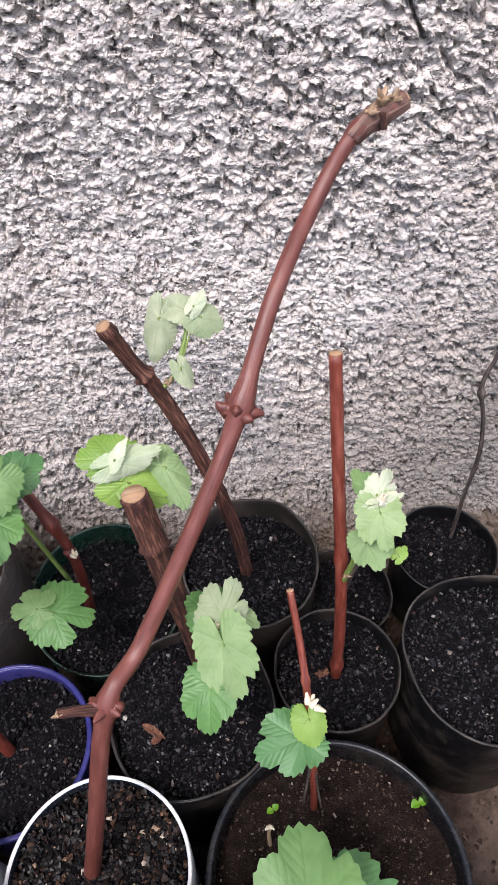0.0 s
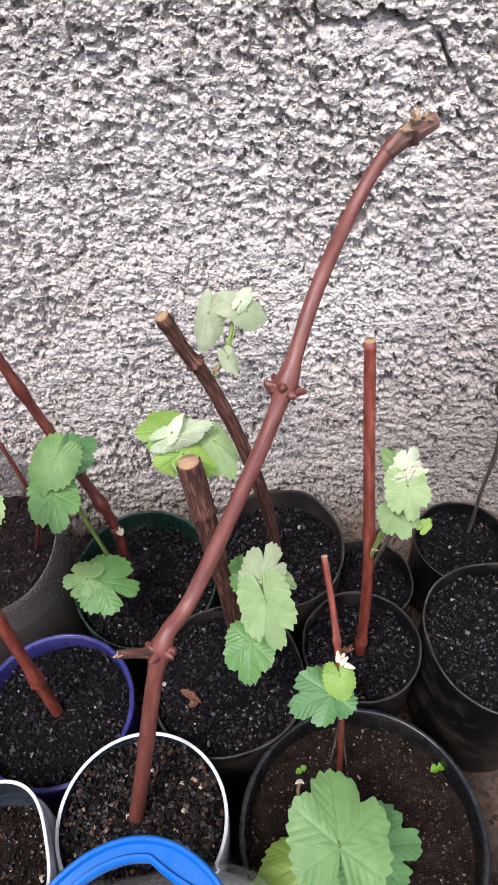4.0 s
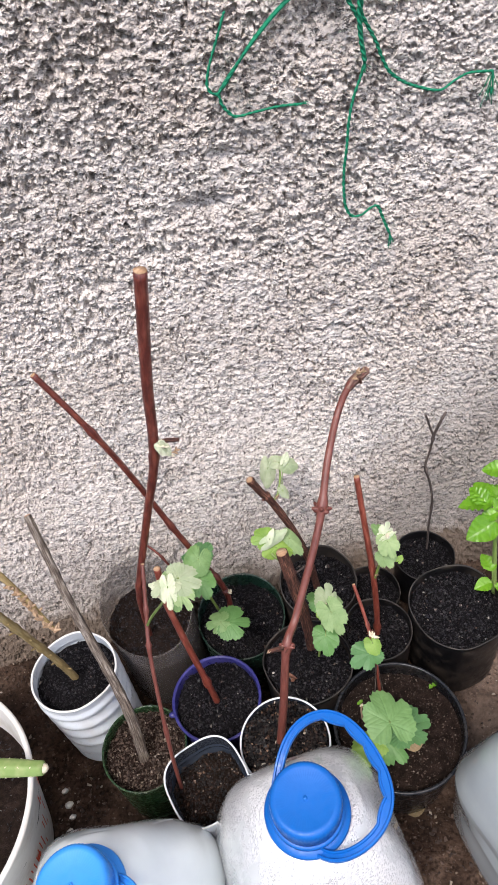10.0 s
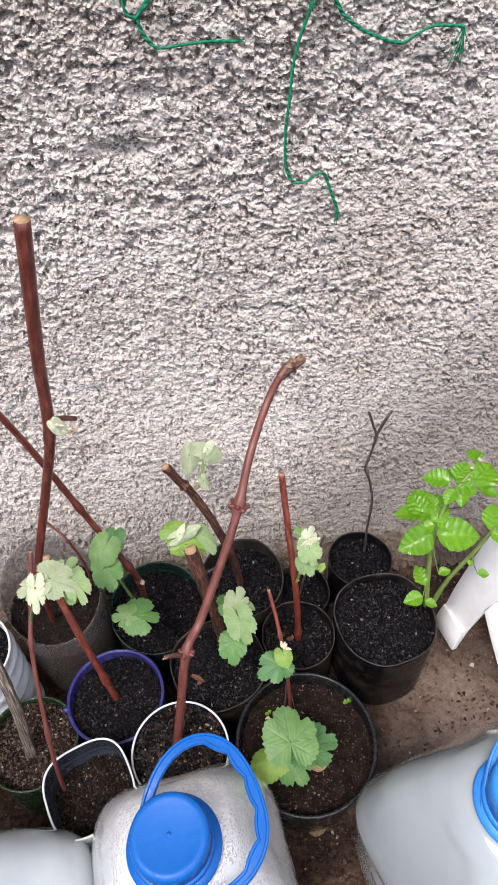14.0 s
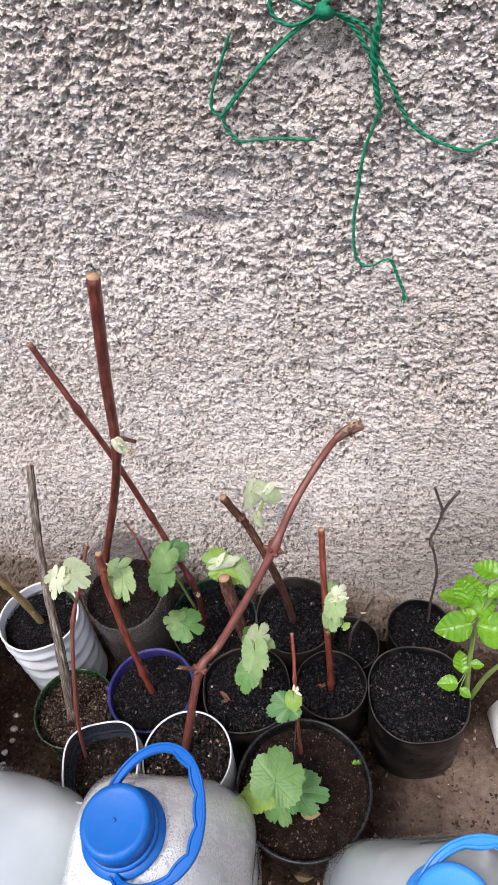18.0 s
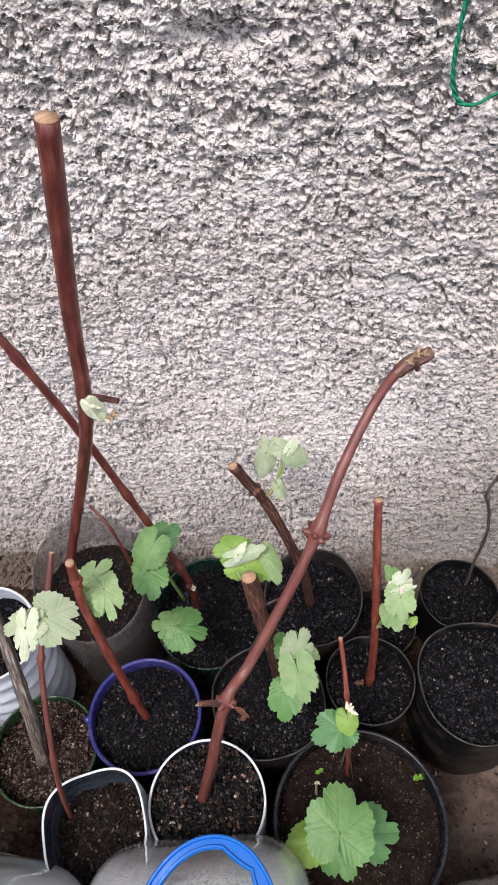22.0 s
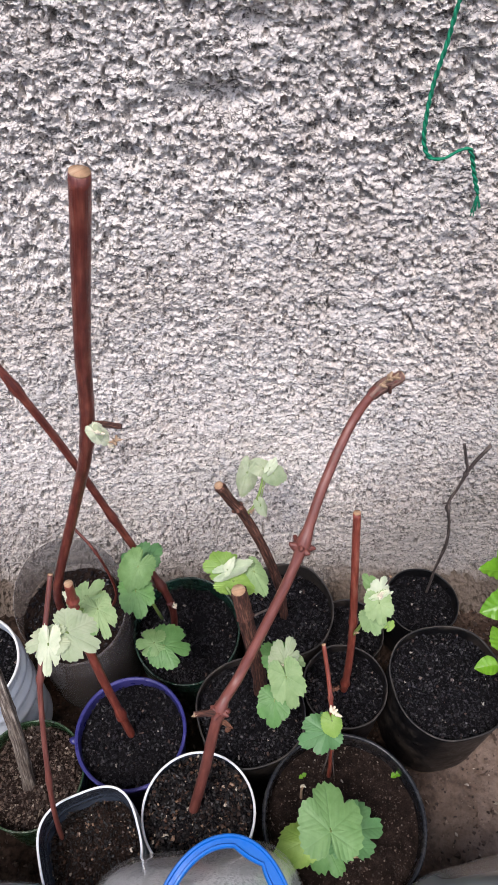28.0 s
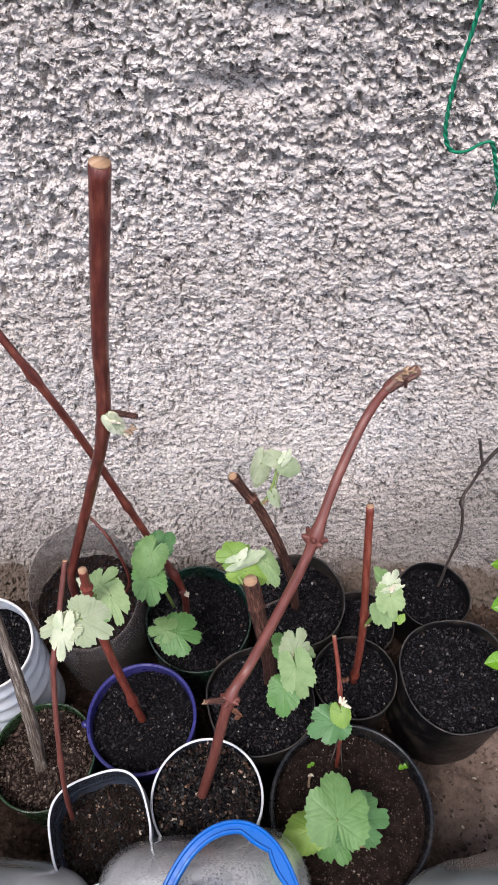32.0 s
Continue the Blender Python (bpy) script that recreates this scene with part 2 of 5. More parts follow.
M_SOIL = earth("black_potting_soil", (0.004, 0.004, 0.005), (0.010, 0.009, 0.011), (0.024, 0.021, 0.024), 160)
M_SOIL_BROWN = earth("brown_potting_soil", (0.012, 0.008, 0.006), (0.030, 0.019, 0.015), (0.062, 0.042, 0.034), 120)
M_CHIPS = chips("soil_crumbs", [(0.0, (0.004, 0.004, 0.005)), (0.5, (0.011, 0.010, 0.013)), (0.8, (0.020, 0.018, 0.023)), (0.95, (0.040, 0.036, 0.041)),
                                (0.988, (0.10, 0.06, 0.045)), (0.999, (0.50, 0.47, 0.42))], 0.5)
M_BARKSOIL = chips("bark_mulch", [(0.0, (0.004, 0.004, 0.004)), (0.6, (0.014, 0.012, 0.012)), (0.85, (0.032, 0.018, 0.013)), (0.95, (0.10, 0.05, 0.03)), (0.985, (0.30, 0.19, 0.12)), (0.995, (0.6, 0.52, 0.42))], 0.6)
M_CRUMBS = chips("earth_crumbs", [(0.0, (0.030, 0.019, 0.014)), (0.4, (0.065, 0.042, 0.031)), (0.85, (0.15, 0.10, 0.075)), (0.96, (0.30, 0.24, 0.18)), (0.99, (0.48, 0.42, 0.35))], 0.9)
M_CANE = bark("red_vine_bark", (0.10, 0.030, 0.022), (0.155, 0.047, 0.036), (0.215, 0.078, 0.058), 0.40, 0.25, 0.16, 0.45)
M_CANE_RED = bark("bright_red_vine_bark", (0.11, 0.022, 0.014), (0.20, 0.044, 0.028), (0.33, 0.105, 0.07), 0.38, 0.3, 0.3, 0.4)
M_CANE_OLD = bark("stringy_brown_bark", (0.06, 0.024, 0.015), (0.17, 0.066, 0.042), (0.32, 0.155, 0.10), 0.7, 1.0, 1.0, 0.13)
M_CANE_DARK = bark("dark_red_vine_bark", (0.065, 0.014, 0.011), (0.125, 0.028, 0.020), (0.24, 0.072, 0.046), 0.32, 0.4, 0.4, 0.4)
M_TWIG = bark("grey_brown_twig", (0.028, 0.021, 0.019), (0.07, 0.053, 0.046), (0.20, 0.16, 0.135), 0.8, 0.6)
M_GREY = bark("grey_lichen_bark", (0.10, 0.075, 0.058), (0.21, 0.175, 0.14), (0.46, 0.425, 0.37), 0.85, 1.0, 0.9, 0.16)
M_OLIVE = bark("olive_bark", (0.14, 0.095, 0.03), (0.26, 0.19, 0.075), (0.40, 0.32, 0.17), 0.7, 0.5)
M_CUT = bark("pale_cut_wood", (0.32, 0.18, 0.09), (0.45, 0.28, 0.16), (0.6, 0.44, 0.3), 0.8, 0.2)
M_STALK = bark("green_stalk", (0.12, 0.20, 0.04), (0.20, 0.30, 0.07), (0.30, 0.38, 0.14), 0.5, 0.2)
M_BUD = plastic("downy_bud", (0.70, 0.66, 0.50), 0.8, (0.55, 0.36, 0.28), 0.7, 300)
M_HUSK = bark("papery_husk", (0.25, 0.16, 0.09), (0.42, 0.29, 0.18), (0.6, 0.47, 0.33), 0.85, 0.4)
M_HUSKBARK = bark("peeling_tip_bark", (0.11, 0.055, 0.042), (0.21, 0.115, 0.088), (0.36, 0.24, 0.19), 0.75, 0.8, 0.6, 0.25)
M_LEAF = {
    "white": leaf_mat("woolly_young_leaf", (0.70, 0.75, 0.60), (0.76, 0.80, 0.67), 0.7),
    "wool": leaf_mat("downy_grey_green_leaf", (0.47, 0.53, 0.38), (0.55, 0.60, 0.46), 0.7),
    "pale": leaf_mat("pale_vine_leaf", (0.34, 0.47, 0.235), (0.44, 0.56, 0.33), 0.6),
    "light": leaf_mat("light_vine_leaf", (0.235, 0.39, 0.16), (0.33, 0.48, 0.24), 0.5),
    "fresh": leaf_mat("yellow_green_vine_leaf", (0.29, 0.46, 0.10), (0.42, 0.56, 0.20), 0.45),
    "green": leaf_mat("green_vine_leaf", (0.16, 0.34, 0.115), (0.25, 0.44, 0.19), 0.45),
    "deep": leaf_mat("deep_green_vine_leaf", (0.12, 0.28, 0.115), (0.19, 0.37, 0.17), 0.45),
    "broad": leaf_mat("broad_green_vine_leaf", (0.19, 0.36, 0.14), (0.22, 0.40, 0.17), 0.45),
    "oval": leaf_mat("glossy_green_leaf", (0.17, 0.40, 0.025), (0.30, 0.50, 0.08), 0.28),
}
M_BLACK = plastic("black_nursery_film", (0.006, 0.006, 0.007), 0.36, (0.085, 0.068, 0.055), 0.85, 30, 0.3)
M_DUSTY = plastic("dusty_grey_film", (0.022, 0.019, 0.017), 0.5, (0.10, 0.082, 0.068), 0.9, 20, 0.25)
M_BIGPOT = plastic("smoky_cut_jug", (0.008, 0.009, 0.011), 0.22, (0.05, 0.04, 0.033), 0.6, 30, 0.4)
M_DKGREEN = plastic("dark_green_bottle", (0.012, 0.04, 0.028), 0.25, (0.05, 0.05, 0.035), 0.6, 30, Transmission_Weight=0.25)
M_GREEN = plastic("green_bottle", (0.03, 0.075, 0.03), 0.22, (0.07, 0.06, 0.035), 0.6, 34, Transmission_Weight=0.35)
M_SMOKE = plastic("clear_grey_bottle", (0.22, 0.20, 0.19), 0.18, (0.13, 0.105, 0.085), 0.7, 30)
smoke_mix = node(M_SMOKE, "MixShader", [(M_SMOKE.node_tree.nodes["Principled BSDF"].outputs[0], 1), (node(M_SMOKE, "BsdfTransparent").outputs[0], 2)])
smoke_mix.inputs[0].default_value = 0.62
M_SMOKE.node_tree.links.new(smoke_mix.outputs[0], M_SMOKE.node_tree.nodes["Material Output"].inputs[0])
# Near-black blue-grey for the inner walls of the white pots.
M_INSIDE = plastic("dark_pot_inner_wall", (0.030, 0.040, 0.058), 0.16, (0.06, 0.065, 0.08), 0.5, 40, 1.0)
M_BLUEPOT = plastic("violet_blue_pot", (0.028, 0.028, 0.15), 0.3, (0.10, 0.09, 0.30), 0.5, 40)
M_WHITE = plastic("white_ribbed_plastic", (0.62, 0.68, 0.74), 0.3, (0.40, 0.38, 0.35), 0.45, 36)
M_BUCKET = plastic("white_bucket_plastic", (0.72, 0.71, 0.67), 0.4, (0.45, 0.40, 0.33), 0.5, 30)
M_RED = plastic("red_print", (0.60, 0.06, 0.02), 0.5, (0.7, 0.3, 0.2), 0.5, 120)
M_CHAIR = plastic("white_chair_plastic", (0.74, 0.76, 0.79), 0.35, (0.45, 0.42, 0.38), 0.4, 18)
M_CAP = plastic("blue_cap_plastic", (0.0, 0.115, 0.45), 0.42, (0.0, 0.09, 0.37), 0.4, 60)
M_HANDLE = plastic("blue_handle_plastic", (0.0, 0.115, 0.45), 0.38, (0.0, 0.09, 0.36), 0.4, 60)
# Paler than M_CAP: the sunlit sheen of the cap is in this blue.
M_CAPLIGHT = plastic("sunlit_light_blue_plastic", (0.03, 0.26, 0.75), 0.38, (0.03, 0.2, 0.62), 0.4, 60)
M_STRING = plastic("green_twine", (0.004, 0.22, 0.11), 0.7, (0.002, 0.10, 0.055), 0.8, 240)
M_CACTUS = plastic("green_cactus_skin", (0.20, 0.30, 0.09), 0.6, (0.38, 0.42, 0.2), 0.6, 120)
M_DRY = leaf_mat("dry_leaf", (0.42, 0.30, 0.20), (0.5, 0.38, 0.27), 0.8, 0.15)
M_CHIPRED = bark("russet_bark_chip", (0.07, 0.025, 0.014), (0.16, 0.06, 0.032), (0.34, 0.17, 0.10), 0.7, 0.6, 0.6)


def jug_mat(name, wet, tone=1.0):
    m = shader(name, 0.13, (0.8, 0.82, 0.82), Transmission_Weight=0.08, IOR=1.45, Coat_Weight=0.8, Coat_Roughness=0.06)
    cloud = noise_tex(m, 14, 4, 0.5)
    c = ramp(m, cloud, [(0.3, tuple(0.57 * tone * q for q in (1.0, 1.13, 1.18))), (0.7, tuple(0.69 * tone * q for q in (1.0, 1.10, 1.13)))])
    if not wet:
        return finish(m, c, bump(m, noise_tex(m, 1.0, 1, 0.4, (22, 22, 7)), 0.35, 0.010))
    drops = node(m, "TexVoronoi", [(node(m, "TexCoord").outputs["Object"], "Vector")], i_Scale=430.0)
    fine = node(m, "TexVoronoi", [(node(m, "TexCoord").outputs["Object"], "Vector")], i_Scale=900.0)
    # White upright streaks put the wet glare into the colour, around grey drops.
    glare_zone = ramp(m, noise_tex(m, 1.0, 4, 0.6, (62, 62, 11)), [(0.40, (0, 0, 0)), (0.50, (1, 1, 1))])
    bead = mix(m, 1.0, ramp(m, drops.outputs["Distance"], [(0.22, (1, 1, 1)), (0.40, (0, 0, 0))]), ramp(m, fine.outputs["Distance"], [(0.2, (0.7, 0.7, 0.7)), (0.4, (0, 0, 0))]), "LIGHTEN")
    bead = mix(m, 1.0, bead, glare_zone, "MULTIPLY")
    c = mix(m, cloud, (0.66, 0.685, 0.69), (0.78, 0.80, 0.80))
    c = mix(m, glare_zone, c, (0.93, 0.94, 0.945))
    c = mix(m, bead, c, (0.70, 0.72, 0.73))
    return finish(m, c, bump(m, bead, 0.9, 0.0012))


M_JUG_WET = jug_mat("misted_clear_jug", True)
M_JUG = jug_mat("milky_clear_jug", False, 0.68)
M_JUG_FULL = jug_mat("milky_full_jug", False, 1.30)

# ---- building helpers ----
V = Vector


def mesh_of(verts, faces, uvs=None, smooth=True):
    me = bpy.data.meshes.new("mesh")
    me.from_pydata([tuple(v) for v in verts], [], faces)
    if uvs is not None:
        layer = me.uv_layers.new(name="UVMap")
        idx = np.empty(len(me.loops), dtype=np.int32)
        me.loops.foreach_get("vertex_index", idx)
        layer.data.foreach_set("uv", np.asarray(uvs, dtype=np.float32)[idx].ravel())
    me.polygons.foreach_set("use_smooth", np.full(len(me.polygons), smooth))
    me.update()
    return me


def thing(name, loc, label, category, group=""):
    ob = new(name)
    ob.location = loc
    ob.empty_display_size = 0.02
    return tagged(ob, label, category, group)


def part(name, me, material, parent=None, label=""):
    """One mesh object, given in world metres, under a thing or a part."""
    ob = new(name, me)
    me.materials.append(material)
    if parent is not None:
        ob.parent = parent
        if parent.type == "EMPTY":
            ob.matrix_parent_inverse = Matrix.Translation(-parent.location)
    return tagged(ob, label)


def spline(points, per=8):
    """A smooth line through the points."""
    p = [V(q) for q in points]
    p = [2 * p[0] - p[1]] + p + [2 * p[-1] - p[-2]]
    out = []
    for i in range(1, len(p) - 2):
        a, b, c, d = p[i - 1:i + 3]
        for k in range(per):
            t = k / per
            out.append(0.5 * (2 * b + (c - a) * t + (2 * a - 5 * b + 4 * c - d) * t * t + (3 * b - a - 3 * c + d) * t ** 3))
    out.append(p[-2])
    return out


def tube_data(line, radius, sides=12, wob=0.0, flat=1.0, closed=False, seed=0, ridge=0.0):
    """radius: a number or a function of the way along, 0 to 1."""
    rnd = random.Random(seed)
    n = len(line)
    furrow = [rnd.uniform(-1, 1) for _ in range(sides)]
    verts, faces, uvs = [], [], []
    up, far = None, 0.0
    for i, p in enumerate(line):
        if closed:
            d = line[(i + 1) % n] - line[i - 1]
        else:
            d = line[min(i + 1, n - 1)] - line[max(i - 1, 0)]
        d.normalize()
        up = (V((0.31, 0.2, 0.93)) if up is None else up)
        side = d.cross(up)
        if side.length < 1e-3:
            side = d.cross(V((1, 0, 0)))
        side.normalize()
        up = side.cross(d).normalized()
        if i:
            far += (p - line[i - 1]).length
        r = radius(i / max(1, n - 1)) if callable(radius) else radius
        for k in range(sides):
            a = 2 * math.pi * k / sides
            q = r * (1 + wob * (rnd.random() - 0.5))
            if ridge:
                furrow[k] = max(-1, min(1, furrow[k] + rnd.uniform(-0.35, 0.35)))
                q *= 1 + ridge * furrow[k]
            verts.append(p + side * (q * math.cos(a)) + up * (q * flat * math.sin(a)))
            uvs.append((abs(2 * k / sides - 1), far))
    rings = n if closed else n - 1
    for i in range(rings):
        for k in range(sides):
            j, l = (k + 1) % sides, (i + 1) % n
            faces.append((i * sides + k, i * sides + j, l * sides + j, l * sides + k))
    if not closed:
        for i, s in ((0, 1), (n - 1, -1)):
            faces.append(tuple(i * sides + k for k in range(sides))[::-s])
    return verts, faces, uvs


def tube(line, radius, sides=12, **more):
    return mesh_of(*tube_data(line, radius, sides, **more))


def joined(pieces):
    """Several (verts, faces, uvs) as one mesh."""
    verts, faces, uvs = [], [], []
    for v, f, u in pieces:
        n = len(verts)
        verts += v
        faces += [tuple(i + n for i in q) for q in f]
        uvs += u
    return mesh_of(verts, faces, uvs)


def blob(centre, size, seed=0, rough=0.25, rings=6, sides=9, turn=None):
    """A small uneven rounded lump."""
    rnd = random.Random(seed)
    verts, faces = [], []
    m = (turn or Matrix()).to_3x3()
    for i in range(rings + 1):
        a = math.pi * i / rings
        for k in range(sides):
            b = 2 * math.pi * k / sides
            q = 1 + rough * (rnd.random() - 0.5)
            verts.append(V(centre) + m @ V((size[0] * q * math.sin(a) * math.cos(b), size[1] * q * math.sin(a) * math.sin(b), size[2] * q * math.cos(a))))
    for i in range(rings):
        for k in range(sides):
            j = (k + 1) % sides
            faces.append((i * sides + k, (i + 1) * sides + k, (i + 1) * sides + j, i * sides + j))
    return mesh_of(verts, faces)


def lathe(cx, cy, rows, n=72, shape=None, lift=None, closed=True):
    """rows of (radius, z, follow) turned round (cx, cy). shape(angle) scales the radius; lift(angle) is added to z times follow."""
    verts, faces, uvs = [], [], []
    for i, (r, z, follow) in enumerate(rows):
        for k in range(n):
            a = 2 * math.pi * k / n
            q = r * (shape(a) if shape else 1)
            verts.append(V((cx + q * math.cos(a), cy + q * math.sin(a), z + (lift(a) * follow if lift else 0))))
            uvs.append((k / n, z))
    for i in range(len(rows) - 1):
        for k in range(n):
            j = (k + 1) % n
            faces.append((i * n + k, i * n + j, (i + 1) * n + j, (i + 1) * n + k))
    if closed and rows[0][0] > 1e-4:
        faces.append(tuple(range(n))[::-1])
    return mesh_of(verts, faces, uvs)


def lattice(x, z, sx, sz, seed):
    """Smooth value noise, 0 to 1, over arrays of places."""
    rng = np.random.default_rng(seed)
    u, v = x / sx, z / sz
    i, j = np.floor(u).astype(int), np.floor(v).astype(int)
    fu, fv = u - i, v - j
    table = rng.random((257, 263))
    fu, fv = fu * fu * (3 - 2 * fu), fv * fv * (3 - 2 * fv)
    g = lambda a, b: table[a % 257, b % 263]
    return (g(i, j) * (1 - fu) + g(i + 1, j) * fu) * (1 - fv) + (g(i, j + 1) * (1 - fu) + g(i + 1, j + 1) * fu) * fv


def steps(lo, a, b, hi, fine, grow=1.35):
    """Places from lo to hi: even between a and b, ever wider outside."""
    mid = list(np.arange(a, b + fine / 2, fine))
    left, s, x = [], fine, a
    while x > lo:
        s *= grow
        x -= s
        left.append(max(x, lo))
    right, s, x = [], fine, mid[-1]
    while x < hi:
        s *= grow
        x += s
        right.append(min(x, hi))
    return np.array(left[::-1] + mid + right)


def sheet(xs, zs, points, smooth=True):
    """A grid mesh from an array of points, rows along zs."""
    nx, nz = len(xs), len(zs)
    me = bpy.data.meshes.new("mesh")
    a = (np.arange(nz - 1)[:, None] * nx + np.arange(nx - 1)[None]).ravel()
    quads = np.stack([a, a + 1, a + nx + 1, a + nx], 1)
    me.vertices.add(nx * nz)
    me.vertices.foreach_set("co", points.reshape(-1).astype(np.float32))
    me.loops.add(quads.size)
    me.loops.foreach_set("vertex_index", quads.ravel().astype(np.int32))
    me.polygons.add(len(quads))
    me.polygons.foreach_set("loop_start", np.arange(0, quads.size, 4, dtype=np.int32))
    me.polygons.foreach_set("use_smooth", np.full(len(quads), smooth))
    me.update(calc_edges=True)
    return me


def shards(places, sizes, seed, flat=0.45):
    """Many small angular crumbs as one mesh: places is an array of points."""
    rng = np.random.default_rng(seed)
    verts, faces = [], []
    box = np.array([(-1, -1, -1), (1, -1, -1), (1, 1, -1), (-1, 1, -1), (-.7, -.6, 1), (.6, -.7, 1), (.7, .6, 1), (-.6, .7, 1)])
    quads = np.array([(3, 2, 1, 0), (4, 5, 6, 7), (0, 1, 5, 4), (1, 2, 6, 5), (2, 3, 7, 6), (3, 0, 4, 7)])
    for i, (p, s) in enumerate(zip(places, sizes)):
        m = np.array(Euler(rng.normal(0, 0.55, 2).tolist() + [rng.random() * 6.3]).to_matrix())
        dims = s * np.array([rng.uniform(0.6, 1.25), rng.uniform(0.4, 0.85), 1.4 * flat * rng.uniform(0.5, 1.2)])
        b = box * rng.uniform(0.25, 1.15, (8, 3)) * dims
        verts.append(b @ m.T + p)
        faces.append(quads + 8 * i)
    return mesh_of(np.concatenate(verts).tolist(), np.concatenate(faces).tolist(), smooth=False)


# ---- wall and ground ----
def cells(x, z, sx, sz, seed, fit=0.5):
    """Irregular grains: distance to the nearest crack in metres, and three random values a grain with the place in it."""
    rng = np.random.default_rng(seed)
    jit, vals = rng.random((211, 223, 2)), rng.random((211, 223, 3))
    u, v = x / sx, z / sz
    i0, j0 = np.floor(u).astype(int), np.floor(v).astype(int)
    d1, d2 = np.full(x.shape, 9.0), np.full(x.shape, 9.0)
    best = np.zeros(x.shape + (5,))
    for di in (-1, 0, 1):
        for dj in (-1, 0, 1):
            a, b = (i0 + di) % 211, (j0 + dj) % 223
            du, dv = i0 + di + 0.5 + (jit[a, b, 0] - 0.5) * 0.9 - u, j0 + dj + 0.5 + (jit[a, b, 1] - 0.5) * 0.9 - v
            d = np.hypot(du, dv)
            closer = d < d1
            d2 = np.where(closer, d1, np.minimum(d2, d))
            d1 = np.where(closer, d, d1)
            best[closer] = np.concatenate([vals[a, b], np.stack([-du, -dv], -1)], -1)[closer]
    return (d2 - d1) * 0.5 * min(sx, sz), best


def build_wall():
    xs, zs = steps(-2.6, -0.47, 0.38, 2.6, 0.00090), steps(-0.08, -0.01, 0.80, 2.3, 0.00090)
    x, z = np.meshgrid(xs, zs)
    wx = 0.0024 * (lattice(x, z, 0.0060, 0.0045, 1) - 0.5) + 0.0018 * (lattice(x, z, 0.0026, 0.0022, 14) - 0.5)
    wz = 0.0024 * (lattice(x, z, 0.0060, 0.0045, 2) - 0.5) + 0.0018 * (lattice(x, z, 0.0026, 0.0022, 15) - 0.5)
    xx, zz = x + wx, z + wz
    coarse = np.clip(0.42 + 1.5 * (lattice(x, z, 0.11, 0.07, 3) - 0.45) + 0.9 * (lattice(x, z, 0.034, 0.022, 33) - 0.5) + 0.42 * np.clip((z - 0.52) / 0.2, 0, 1) - 0.2 * np.clip((x - 0.02) / 0.3, 0, 1) + 0.35 * np.clip((0.30 - z) / 0.2, 0, 1), 0.25, 1.5)
    h = 0.006 * (lattice(x, z, 0.17, 0.12, 4) - 0.5) + 0.0018 * (lattice(x, z, 0.05, 0.03, 5) - 0.5)
    # rounded grains of three sizes, some proud of the rest, with thin deep cracks between many of them
    rough = coarse * 0.0014 * (lattice(xx, zz, 0.0125, 0.0070, 6) - 0.5)
    for sx, sz, seed, proud, deep, width, share in ((0.0062, 0.0043, 7, 0.0016, 0.0020, 0.0007, 0.45), (0.0036, 0.0027, 8, 0.0012, 0.0016, 0.0006, 0.45), (0.0022, 0.0018, 9, 0.0005, 0.0, 0.0005, 0.5)):
        gap, g = cells(xx, zz, sx, sz, seed)
        dome = np.clip(1 - (g[..., 3] ** 2 + g[..., 4] ** 2) / 0.6, 0, 1) ** 0.6
        rough += (0.60 + 0.45 * coarse) * proud * dome * g[..., 0]
        gaps = np.clip((lattice(xx, zz, sx * 1.7, sz * 1.3, seed + 40) - share) / 0.10, 0, 1)
        rough -= (0.60 + 0.45 * coarse) * deep * gaps * np.clip(1.4 - gap / width, 0, 1)
    # holes between the grains, thickest where the coat is coarse
    for sx, sz, seed, least, deep in ((0.0052, 0.0030, 17, 0.73, 0.0062), (0.0034, 0.0022, 27, 0.74, 0.0048)):
        hole = lattice(xx, zz, sx, sz, seed) + 0.10 * (lattice(x, z, 0.03, 0.02, seed + 3) - 0.5) + 0.11 * (coarse - 0.55)
        rough -= deep * np.clip((hole - least) / 0.06, 0, 1)
    rough += 0.0004 * (np.random.default_rng(18).random(x.shape) - 0.5)
    # a worn smooth patch under the broken edge
    rough *= 1 - 0.75 * np.exp(-(((x - 0.104) / 0.026) ** 2 + ((z - 0.434) / 0.008) ** 2) ** 2)
    h += rough

    def lip(x0, x1, height, rise, deep, curve):
        """A ragged crack between x0 and x1, under the edge of a coat of render."""
        u = np.clip((x - x0) / (x1 - x0), 0, 1)
        edge = height + curve(u) + 0.006 * (lattice(x, z * 0, 0.004, 1, 19) - 0.5) + 0.005 * (lattice(x, z * 0, 0.012, 1, 12) - 0.5)
        inside = np.clip((x - x0) / 0.012, 0, 1) * np.clip((x1 - x) / 0.012, 0, 1)
        over = np.clip((z - edge) / 0.0010, 0, 1) * np.exp(-np.clip(z - edge, 0, 1) / rise)
        gap = np.clip((0.0042 - (edge - z)) / 0.0009, 0, 1) * (z < edge)
        return inside * (0.06 * deep * over - 1.9 * deep * gap)

    h += lip(0.066, 0.131, 0.446, 0.05, 0.0075, lambda u: 0.003 * np.sin(3.1 * u) - 0.004 * u)
    h += lip(0.126, 0.152, 0.441, 0.03, 0.0060, lambda u: -0.022 * u)
    h += lip(0.045, 0.076, 0.449, 0.03, 0.0045, lambda u: -0.004 * u)
    h += lip(0.125, 0.178, 0.235, 0.03, 0.0042, lambda u: -0.006 * u)
    h += lip(0.250, 0.315, 0.229, 0.03, 0.0042, lambda u: 0.004 * u)
